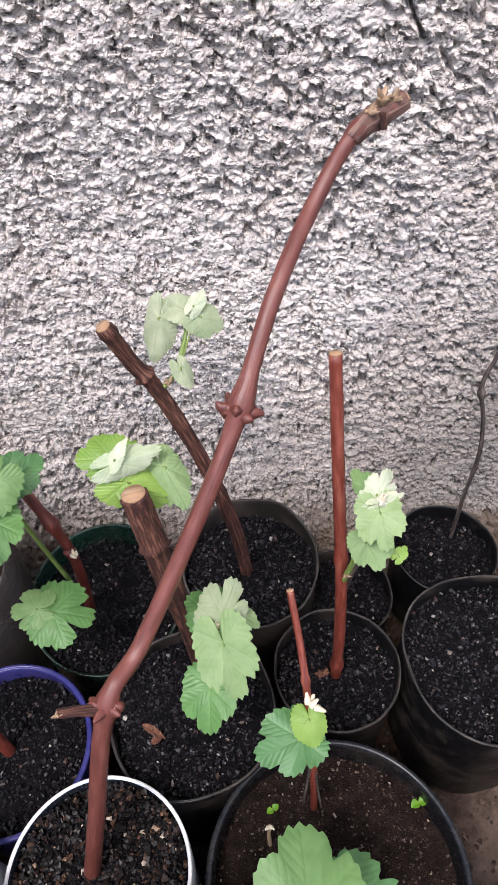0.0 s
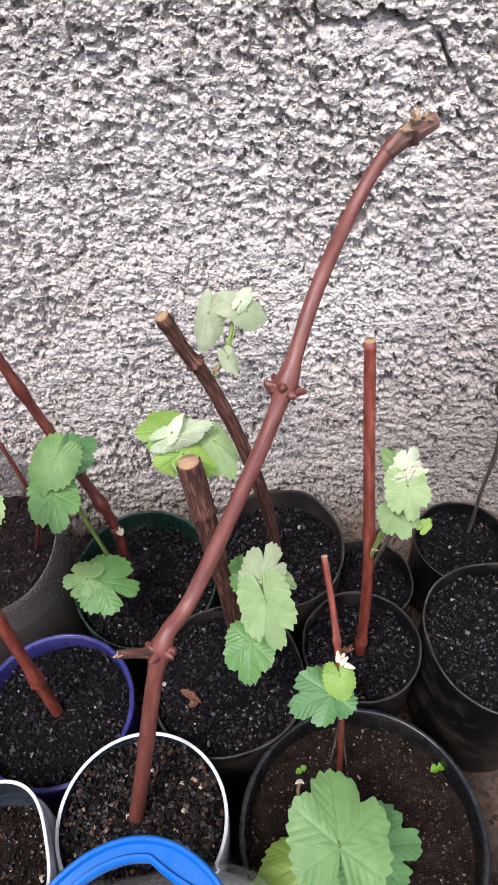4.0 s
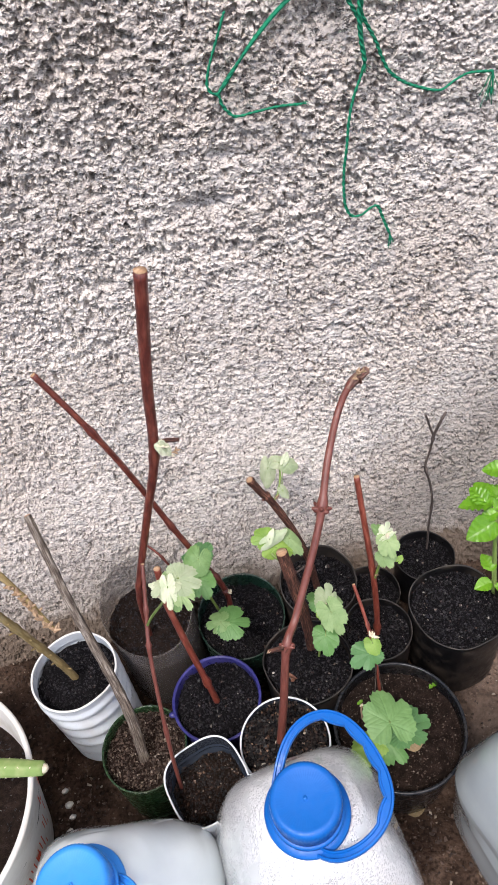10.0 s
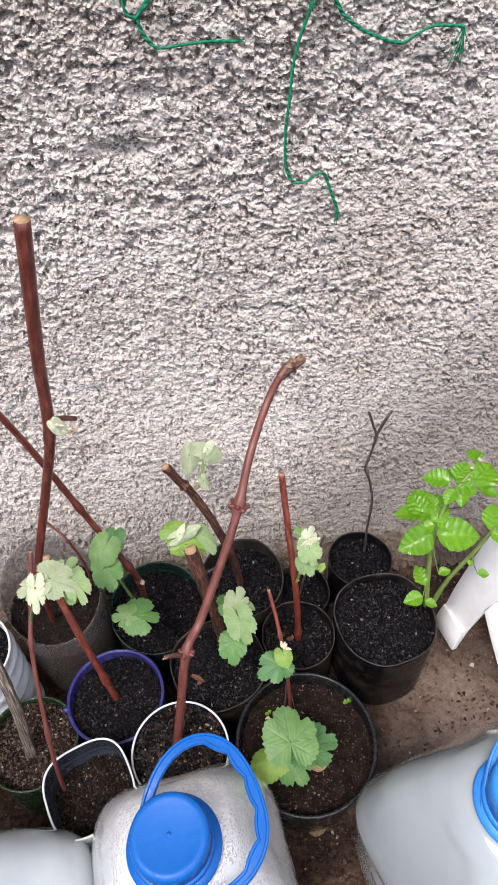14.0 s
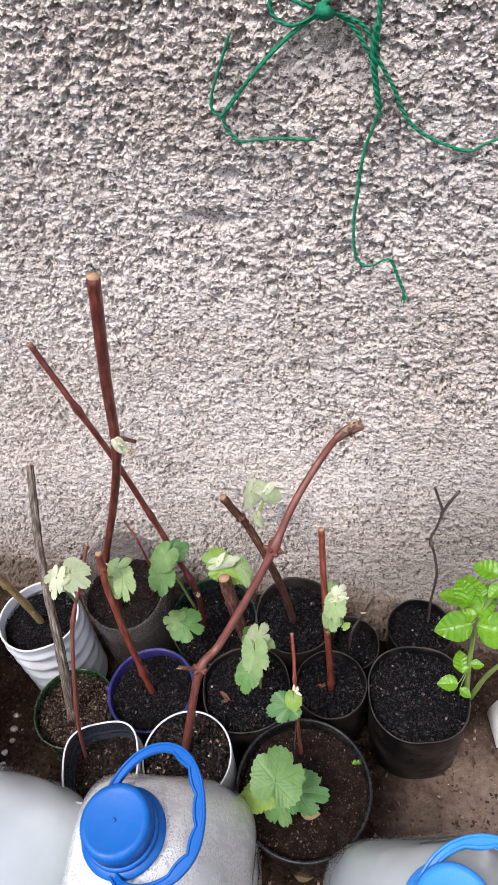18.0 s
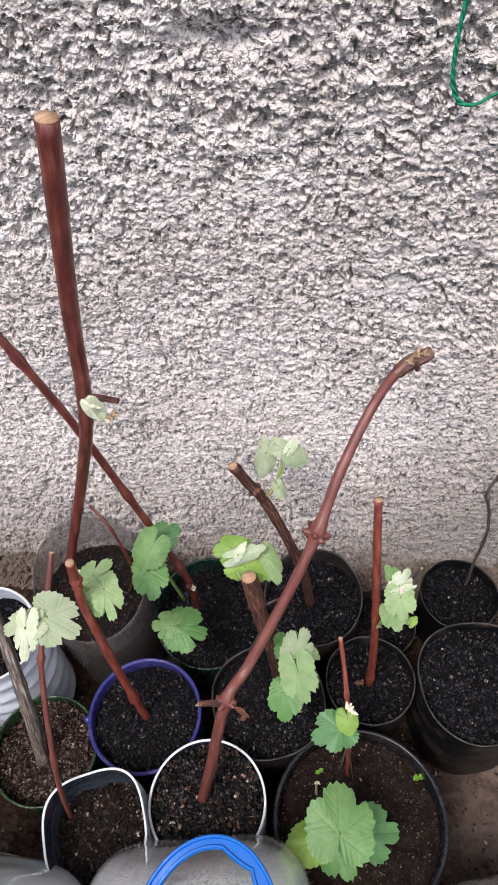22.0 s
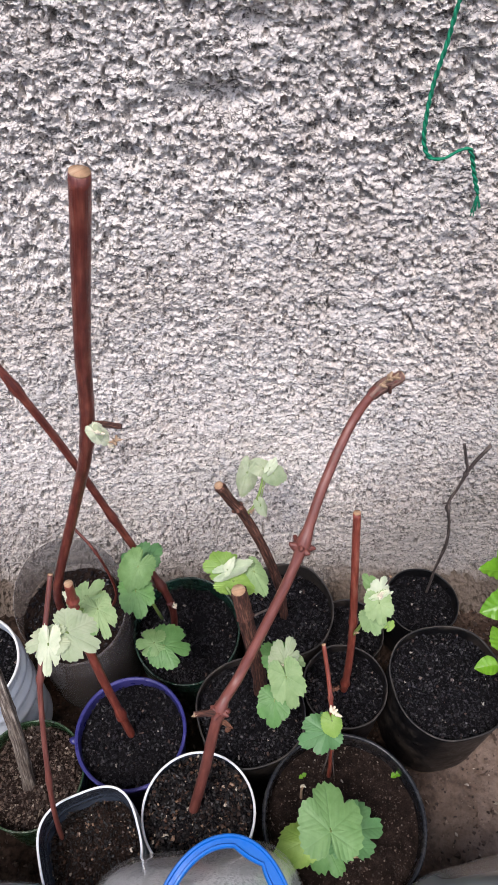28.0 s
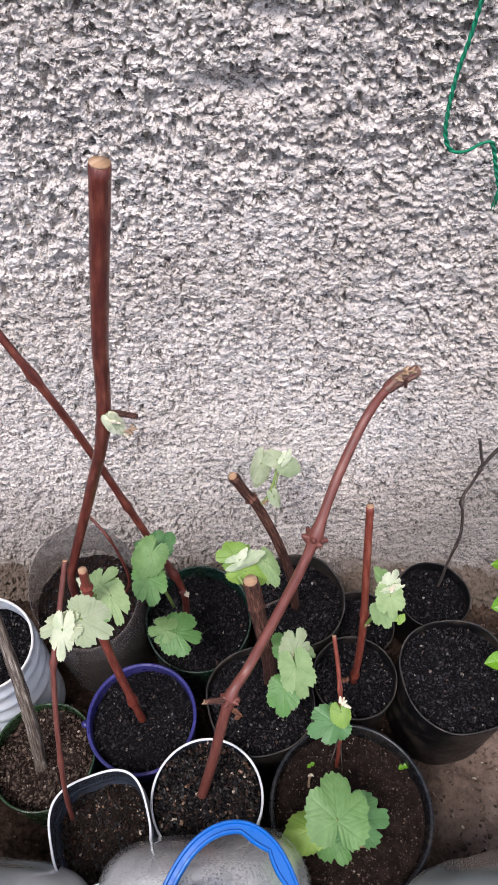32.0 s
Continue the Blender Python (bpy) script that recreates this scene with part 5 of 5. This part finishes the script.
leaf(pepper, (0.304, -0.141, 0.256), (0.301, -0.142, 0.251), (0.310, -0.157, 0.250), (-0.20, -0.22, 0.96), "oval", 1.00)
leaf(pepper, (0.29, -0.142, 0.215), (0.280, -0.173, 0.228), (0.292, -0.175, 0.227), (0.05, -0.28, 0.96), "oval", 1.00)
leaf(pepper, (0.29, -0.142, 0.215), (0.276, -0.166, 0.233), (0.273, -0.160, 0.235), (-0.19, -0.36, 0.91), "oval", 1.00)
leaf(pepper, (0.257, -0.116, 0.24), (0.251, -0.120, 0.243), (0.231, -0.121, 0.238), (-0.20, -0.23, 0.95), "oval", 1.00)
leaf(pepper, (0.257, -0.116, 0.24), (0.254, -0.117, 0.244), (0.267, -0.129, 0.243), (-0.07, -0.18, 0.98), "oval", 1.00)
leaf(pepper, (0.274, -0.104, 0.278), (0.270, -0.106, 0.278), (0.257, -0.118, 0.273), (-0.08, -0.29, 0.95), "oval", 1.00)
leaf(pepper, (0.274, -0.104, 0.278), (0.279, -0.104, 0.280), (0.272, -0.123, 0.271), (-0.35, -0.26, 0.90), "oval", 1.00)
leaf(pepper, (0.285, -0.098, 0.29), (0.291, -0.099, 0.283), (0.300, -0.093, 0.286), (-0.05, -0.27, 0.96), "oval", 1.00)
leaf(pepper, (0.285, -0.098, 0.29), (0.285, -0.101, 0.282), (0.281, -0.079, 0.290), (-0.12, -0.37, 0.92), "oval", 1.00)
leaf(pepper, (0.263, -0.11, 0.262), (0.255, -0.107, 0.252), (0.251, -0.092, 0.256), (-0.15, -0.30, 0.94), "oval", 1.00)


def sprout(x, y, z, size, seed):
    root = thing("weed_sprout", (x, y, z), "tiny green weed seedling in the soil", "seedling", "weed seedlings")
    rnd = random.Random(seed)
    for k in range(2):
        a = 0.3 + k * 3.1 + rnd.uniform(-0.3, 0.3)
        d = V((math.cos(a), math.sin(a), 0.25)) * size
        leaf(root, (x, y, z - 0.002), V((x, y, z + 0.002)), V((x, y, z + 0.002)) + d, (d.x * -0.2, d.y * -0.2, 1), "oval", 1.25)


sprout(0.1457, -0.2317, 0.1005, 0.0052, 1)
sprout(0.062, -0.232, 0.1005, 0.0040, 2)


# ---- water jugs ----
def strap(line, half, thick):
    """A flat moulded loop with a groove along its top and finger bumps on its inner edge."""
    for _ in range(150):
        line = line[:1] + [(line[i - 1] + line[i] * 2 + line[i + 1]) / 4 for i in range(1, len(line) - 1)] + line[-1:]
    centre = sum(line, V()) / len(line)
    n, verts, faces = len(line), [], []
    for i, p in enumerate(line):
        t = i / (n - 1)
        d = (line[min(i + 1, n - 1)] - line[max(i - 1, 0)]).normalized()
        out = d.cross(V((0, 0, 1))).normalized()
        if out.dot(p - centre) < 0:
            out = -out
        up = out.cross(d).normalized()
        if up.z < 0:
            up = -up
        grip = 0.0026 * abs(math.sin(5.0 * math.pi * (t - 0.28) / 0.42)) ** 0.7 if 0.28 < t < 0.70 else 0.0
        inner = -half - grip
        for a, b in ((inner + 0.0008, -thick), (half - 0.0008, -thick), (half, -0.6 * thick), (half, 0.7 * thick), (half - 0.0007, thick), (half - 0.0018, thick), (half - 0.0024, 0.45 * thick),
                     (inner + 0.0024, 0.45 * thick), (inner + 0.0018, thick), (inner + 0.0007, thick), (inner, 0.7 * thick), (inner, -0.6 * thick)):
            verts.append(p + out * a + up * b)
    for i in range(n - 1):
        for k in range(12):
            j = (k + 1) % 12
            faces.append((i * 12 + k, i * 12 + j, i * 12 + 12 + j, i * 12 + 12 + k))
    faces += [tuple(range(12)), tuple((n - 1) * 12 + k for k in range(12))]
    return mesh_of(verts, faces, smooth=False)


def jug(cx, cy, turn, body_mat, cap_mat, handle_mat, label, loop, half=0.089, top=0.312, box=0.66, swell=2.0):
    root = thing("water_jug", (cx, cy, 0), label, "water jug", "water jugs")
    sq = squared(4.2, turn)
    rnd = squared(2.0, turn)
    rows = [(0.070, 0.004, 0), (0.080, 0.008, 0), (half * 0.96, 0.022, 0)]
    for k in range(1, 13):
        rows.append((half * (0.97 + 0.03 * k / 12), 0.022 + 0.100 * k / 12, 0))
    for k in range(0, 25):
        u = 1 - k / 24
        rows.append((0.0275 + (half - 0.0275) * u, 0.276 - 0.150 * u ** swell, 0))
    rows += [(0.0255, 0.279, 0), (0.0255, 0.290, 0), (0.0235, 0.291, 0), (0.001, 0.291, 0)]
    n, verts, faces = 96, [], []
    for r, z, _ in rows:
        f = min(1.0, max(0.0, (r - 0.030) / 0.045))
        for k in range(n):
            a = 2 * math.pi * k / n
            s = f * sq(a) + (1 - f) * rnd(a)
            q = r * (1 + (s - 1) * box)
            dent = 0.0035 * f * math.cos(4 * (a - turn)) * (0.10 < z < 0.26) + 0.0012 * noise.noise(V((cx + math.cos(a) * 2, math.sin(a) * 2, z * 30)))
            verts.append((cx + (q - dent) * math.cos(a), cy + (q - dent) * math.sin(a), z))
    for i in range(len(rows) - 1):
        for k in range(n):
            j = (k + 1) % n
            faces.append((i * n + k, i * n + j, (i + 1) * n + j, (i + 1) * n + k))
    faces.append(tuple(range(n))[::-1])
    faces.append(tuple((len(rows) - 1) * n + k for k in range(n)))
    part("body", mesh_of(verts, faces), body_mat, root)
    ridge = lambda a: 1 + 0.008 * math.cos(60 * a)
    cap_rows = [(0.0272, 0.2905, 0), (0.0275, top - 0.006, 0), (0.0268, top - 0.0025, 0), (0.0252, top - 0.0006, 0), (0.0225, top, 0), (0.0215, top - 0.0004, 0), (0.0012, top - 0.0004, 0)]
    cap = part("cap", lathe(cx, cy, cap_rows, 180, ridge), cap_mat, root, "screw cap with a fine ribbed edge")
    part("cap_dot", lathe(cx, cy, [(0.0017, top - 0.0004, 0), (0.0015, top + 0.0007, 0), (0.0003, top + 0.0008, 0)], 16), cap_mat, cap)
    part("cap_skirt", lathe(cx, cy, [(0.026, 0.2840, 0), (0.0290, 0.2845, 0), (0.0293, 0.2895, 0), (0.0280, 0.2905, 0), (0.026, 0.2905, 0)], 96), cap_mat, cap)
    ring = lathe(cx, cy, [(0.0262, 0.2775, 0), (0.0330, 0.2780, 0), (0.0338, 0.2800, 0), (0.0330, 0.2828, 0), (0.0262, 0.2832, 0)], 96)
    handle = part("handle", strap(spline(loop, 18), 0.0037, 0.0028), handle_mat, root, "grooved carrying loop with finger bumps")
    part("neck_ring", ring, handle_mat, handle)
    return root


jug(-0.0235, -0.376, 0.12, M_JUG_WET, M_CAP, M_HANDLE, "clear water jug misted with drops, blue cap and handle",
    [(-0.046, -0.362, 0.281), (-0.038, -0.343, 0.293), (-0.022, -0.320, 0.299), (0.004, -0.312, 0.301), (0.024, -0.324, 0.301), (0.035, -0.345, 0.300), (0.041, -0.370, 0.300), (0.038, -0.391, 0.300), (0.022, -0.408, 0.298), (0.002, -0.414, 0.291), (-0.013, -0.412, 0.284), (-0.021, -0.406, 0.281)])
jug(-0.200, -0.396, -0.1, M_JUG_FULL, M_CAPLIGHT, M_CAPLIGHT, "milky translucent water jug with sunlit light blue cap",
    [(-0.172, -0.392, 0.281), (-0.163, -0.398, 0.290), (-0.150, -0.420, 0.292), (-0.158, -0.450, 0.292), (-0.190, -0.462, 0.292), (-0.222, -0.452, 0.290), (-0.228, -0.430, 0.281)])
jug(0.224, -0.384, 0.25, M_JUG, M_CAPLIGHT, M_CAPLIGHT, "milky translucent water jug with blue cap and handle",
    [(0.197, -0.384, 0.281), (0.205, -0.365, 0.293), (0.218, -0.347, 0.299), (0.245, -0.335, 0.301), (0.272, -0.340, 0.301), (0.288, -0.362, 0.300), (0.290, -0.392, 0.300), (0.276, -0.420, 0.298), (0.255, -0.425, 0.290), (0.243, -0.422, 0.281)], box=0.85, swell=2.3)


# ---- white bucket with a cactus ----
bucket = pot("white_bucket", "scuffed white plastic bucket with red print", -0.410, -0.270, 0.180, 0.130, M_BUCKET, 0.74, 0.05, M_SOIL_BROWN, seed=40,
             lip=(0.0030, M_BUCKET), wall=0.002, group="", crumbs=200)


def print_bar(a0, a1, z0, z1):
    """A patch of print that hugs the slanting side of the bucket."""
    verts, faces, n = [], [], 6
    for k in range(n + 1):
        a = a0 + (a1 - a0) * k / n
        for z in (z0, z1):
            q = 0.130 * (0.74 + 0.26 * z / 0.180) + 0.0007
            verts.append((-0.410 + q * math.cos(a), -0.270 + q * math.sin(a), z))
    for k in range(n):
        faces.append((2 * k, 2 * k + 2, 2 * k + 3, 2 * k + 1))
    return mesh_of(verts, faces)


for k in range(5):
    a = 0.02 + 0.17 * k
    part("print_bar", print_bar(a, a + 0.02, 0.120, 0.142), M_RED, bucket)
    part("print_bar", print_bar(a + 0.035, a + 0.07, 0.120 + 0.009 * (k % 2), 0.126 + 0.009 * (k % 2)), M_RED, bucket)
for k in range(26):
    a, z = -1.25 + 0.053 * k, 0.060 + 0.030 * ((k * 5) % 7) / 6
    part("print_bar", print_bar(a, a + 0.014, z, z + 0.012 + 0.010 * (k % 3)), M_RED, bucket)
for a, z in ((-0.95, 0.088), (-0.70, 0.056), (-0.35, 0.080)):
    part("print_bar", print_bar(a, a + 0.075, z, z + 0.012), M_RED, bucket)
for k, (x, y, s) in enumerate(((-0.302, -0.215, 0.0042), (-0.297, -0.232, 0.0050), (-0.293, -0.246, 0.0038), (-0.296, -0.262, 0.0046), (-0.292, -0.275, 0.0035))):
    tagged(part("pebble", blob((x, y, s * 0.6), (s, s * 0.8, s * 0.7), 90 + k, 0.4), M_BUCKET), "small chalky white pebble beside the bucket", "pebble", "chalky pebbles")

cactus = thing("cactus", (-0.372, -0.252, 0.128), "ribbed green cactus stem with white spines", "cactus")
cl = spline([(-0.372, -0.252, 0.120), (-0.345, -0.256, 0.195), (-0.300, -0.268, 0.235), (-0.248, -0.279, 0.236)], 10)
cv, cf, cu = tube_data(cl, lambda t: 0.0088 * (1 - 0.35 * t ** 3), 20)
for i in range(len(cl)):
    for k in range(20):
        if k % 4 == 0:
            cv[i * 20 + k] = cl[i] + (cv[i * 20 + k] - cl[i]) * 1.18
part("stem", mesh_of(cv, cf, cu), M_CACTUS, cactus)
spots = np.array([cv[i * 20 + k] for i in range(2, len(cl) - 1, 2) for k in range(0, 20, 4)])
tagged(part("spine_cover", shards(spots, np.full(len(spots), 0.0011), 41), M_BUD, cactus), kind="stuff")
part("tip", blob(cl[-1], (0.0045, 0.0045, 0.0045), 42, 0.3), M_BUD, cactus)


# ---- white plastic chair, one foot beside the black bag ----
chair = thing("plastic_chair", (0.305, -0.13, 0), "white moulded plastic chair, scuffed, its leg on the earth", "chair")


def slab(path, widths, thick):
    """A moulded strip along a path: widths are vectors across it, with rounded edges."""
    line = spline(path, 8)
    ws = spline(widths, 8)
    verts, faces = [], []
    prof = [(-1, -0.6), (-0.96, -1), (0, -1), (0.96, -1), (1, -0.6), (1, 0.6), (0.96, 1), (0, 1), (-0.96, 1), (-1, 0.6)]
    for i, p in enumerate(line):
        d = (line[min(i + 1, len(line) - 1)] - line[max(i - 1, 0)]).normalized()
        nn = d.cross(ws[i]).normalized()
        for u, v in prof:
            verts.append(p + ws[i] * u + nn * (thick * v))
    k = len(prof)
    for i in range(len(line) - 1):
        for j in range(k):
            l = (j + 1) % k
            faces.append((i * k + j, i * k + l, (i + 1) * k + l, (i + 1) * k + j))
    faces += [tuple(range(k))[::-1], tuple((len(line) - 1) * k + j for j in range(k))]
    return mesh_of(verts, faces)


part("leg", slab([(0.308, -0.128, 0.004), (0.322, -0.120, 0.052), (0.350, -0.110, 0.118), (0.388, -0.098, 0.195), (0.425, -0.088, 0.30)],
                 [(0.004, -0.020, -0.004), (0.006, -0.022, -0.005), (0.009, -0.026, -0.007), (0.011, -0.032, -0.009), (0.012, -0.034, -0.010)], 0.0025), M_CHAIR, chair)
part("foot", slab([(0.303, -0.131, 0.002), (0.305, -0.129, 0.016), (0.312, -0.124, 0.032)], [(0.005, -0.021, 0.0), (0.005, -0.021, 0.0), (0.005, -0.020, 0.0)], 0.0045), M_CHAIR, chair)
part("brace", slab([(0.340, -0.140, 0.082), (0.347, -0.165, 0.054), (0.358, -0.205, 0.014), (0.364, -0.220, 0.003)], [(0.007, 0.002, 0.007), (0.008, 0.002, 0.007), (0.009, 0.002, 0.007), (0.009, 0.002, 0.007)], 0.0025), M_CHAIR, chair)

# ---- green twine tied to the wall ----
twine = thing("green_twine", (0.10, -0.01, 0.745), "knotted green twine with frayed loose ends hanging on the wall", "twine")


def strand(points, radius=0.0012, name="strand"):
    """Two plies twisted round one another."""
    line = spline([(x, y, z) for x, y, z in points], 16)
    plies = []
    for k in (0, 1):
        out, far = [], 0.0
        for i, p in enumerate(line):
            if i:
                far += (p - line[i - 1]).length
            a = far / 0.0052 * 2 * math.pi / 2 + math.pi * k
            out.append(p + V((math.cos(a), 0.0, 0.6 * math.cos(a + 0.6))) * radius * 0.55 + V((0, math.sin(a) * radius * 0.55, 0)))
        plies.append(tube_data(out, radius * 0.72, 7))
    return part(name, joined(plies), M_STRING, twine)


def frays(at, way, count, length, seed):
    rnd = random.Random(seed)
    out = []
    for _ in range(count):
        d = V(way) + V((rnd.gauss(0, 0.22), rnd.gauss(0, 0.1), rnd.gauss(0, 0.22)))
        a = V(at)
        out.append(tube_data(spline([a, a + d * length * 0.5, a + d * length + V((rnd.gauss(0, 0.001), 0, rnd.gauss(0, 0.001)))], 4), 0.00028, 5))
    part("frayed_end", joined(out), M_STRING, twine)


Y = -0.008
strand([(0.0344, Y, 0.7325), (0.0269, Y, 0.7170), (0.0190, Y, 0.7009), (0.0156, Y, 0.6894), (0.0180, Y, 0.6828), (0.0231, Y, 0.6815)], 0.0010)
strand([(0.0266, Y, 0.6847), (0.0367, Y, 0.6960), (0.0537, Y, 0.7136), (0.0697, Y - 0.001, 0.7272), (0.0849, Y - 0.002, 0.7375), (0.0955, Y - 0.003, 0.7437), (0.1061, Y - 0.003, 0.7519), (0.1143, Y - 0.003, 0.7575), (0.1240, Y - 0.003, 0.80)], 0.0014)
strand([(0.0221, Y, 0.6808), (0.0319, Y, 0.6919), (0.0489, Y - 0.001, 0.7086), (0.0673, Y - 0.002, 0.7246), (0.0805, Y - 0.003, 0.7339), (0.0934, Y - 0.004, 0.7416)], 0.0013)
strand([(0.0230, Y, 0.6807), (0.0246, Y, 0.6733), (0.0298, Y, 0.6659), (0.0349, Y, 0.6633), (0.0484, Y, 0.6640), (0.0666, Y, 0.6647), (0.0846, Y, 0.6633)], 0.0011)
strand([(0.0895, Y - 0.003, 0.7456), (0.0796, Y - 0.003, 0.7495), (0.0699, Y - 0.002, 0.7539), (0.0642, Y - 0.002, 0.7527), (0.0632, Y - 0.002, 0.7459), (0.0678, Y - 0.002, 0.7393), (0.0766, Y - 0.004, 0.7366), (0.0858, Y - 0.005, 0.7392), (0.0926, Y - 0.005, 0.7428)], 0.0011)
strand([(0.0975, Y - 0.004, 0.7427), (0.1057, Y - 0.003, 0.7409), (0.1158, Y - 0.003, 0.7330), (0.1240, Y - 0.003, 0.7208), (0.1283, Y - 0.002, 0.7134)], 0.0012)
strand([(0.0996, Y - 0.005, 0.7442), (0.1098, Y - 0.004, 0.7403), (0.1200, Y - 0.003, 0.7353), (0.1270, Y - 0.003, 0.7270)], 0.0011)
strand([(0.0940, Y - 0.005, 0.7400), (0.0990, Y - 0.007, 0.7480), (0.1050, Y - 0.006, 0.7540), (0.1180, Y - 0.005, 0.772), (0.1190, Y - 0.005, 0.80)], 0.0017)
strand([(0.1310, Y - 0.004, 0.81), (0.1313, Y - 0.004, 0.7551), (0.1309, Y - 0.004, 0.7344), (0.1296, Y - 0.003, 0.7163), (0.1304, Y - 0.002, 0.7008), (0.1335, Y - 0.001, 0.6851)], 0.0013)
strand([(0.1288, Y - 0.006, 0.7347), (0.1278, Y - 0.005, 0.7165), (0.1295, Y - 0.004, 0.7009), (0.1326, Y - 0.003, 0.6852)], 0.0014)
strand([(0.1335, Y - 0.001, 0.6851), (0.1304, Y, 0.6744), (0.1248, Y, 0.6604), (0.1209, Y, 0.6432), (0.1192, Y, 0.6249), (0.1165, Y, 0.6059), (0.1161, Y, 0.5855), (0.1179, Y, 0.5718), (0.1230, Y, 0.5637), (0.1313, Y, 0.5631), (0.1396, Y, 0.5680), (0.1458, Y, 0.5678), (0.1513, Y, 0.5540), (0.1570, Y, 0.5400)], 0.0011)
strand([(0.1283, Y - 0.003, 0.7202), (0.1339, Y - 0.002, 0.7099), (0.1414, Y - 0.001, 0.6971), (0.1461, Y, 0.6863), (0.1522, Y, 0.6750), (0.1626, Y, 0.6661), (0.1769, Y, 0.6589), (0.1938, Y, 0.6539), (0.2051, Y, 0.6590), (0.2166, Y, 0.6623), (0.2357, Y, 0.6604)], 0.0011)
part("knot", blob((0.0975, Y - 0.005, 0.7435), (0.0062, 0.005, 0.0048), 51, 0.6), M_STRING, twine)
frays((0.2355, Y, 0.6605), (0.0, -0.1, -1.0), 16, 0.017, 52)
frays((0.1570, Y, 0.5400), (0.15, -0.1, -1.0), 10, 0.011, 53)
frays((0.0846, Y, 0.6633), (1.0, -0.1, 0.1), 6, 0.003, 54)
frays((0.1330, Y - 0.003, 0.6850), (0.0, -0.1, -1.0), 8, 0.006, 55)
nail = tagged(part("nail", tube([V((0.104, 0.02, 0.747)), V((0.104, -0.020, 0.750))], 0.0022, 10), M_TWIG), "rusty nail in the wall holding the twine", "nail")

# ---- small litter ----


def litter(name, label, at, size, kind, seed, turn, broad=1.5):
    root = part(name, None or mesh_of([V(at) + Matrix.Rotation(turn, 3, "Z") @ V(q) for q in oval_leaf(size, broad, seed)[0]], *oval_leaf(size, broad, seed)[1:]), kind)
    return tagged(root, label, "leaf litter", "dry litter")


litter("dry_leaf", "curled dry tan leaf on the soil", (0.095, -0.292, 0.105), 0.020, M_DRY, 3, 0.2)
litter("dry_leaf", "pale dry leaf on the ground under the big pot", (0.088, -0.326, 0.006), 0.024, M_DRY, 4, 0.15)
litter("bark_chip", "russet curl of bark on black soil", (-0.014, -0.186, 0.1165), 0.016, M_CHIPRED, 5, -0.5, 0.7)
litter("bark_chip", "small russet flake on black soil", (-0.008, -0.197, 0.1165), 0.007, M_CHIPRED, 6, 0.5)
for k, (x, y, s) in enumerate(((-0.031, -0.271, 0.005), (-0.026, -0.274, 0.004), (-0.036, -0.274, 0.004), (-0.002, -0.281, 0.006), (-0.047, -0.258, 0.005), (-0.052, -0.270, 0.004))):
    tagged(part("wood_chip", shards(np.array([(x, y, 0.1235)]), [s], 60 + k, 0.3), M_BUD if k % 2 == 0 else M_CHIPRED), "pale wood chip on the soil", "wood chip", "wood chips")
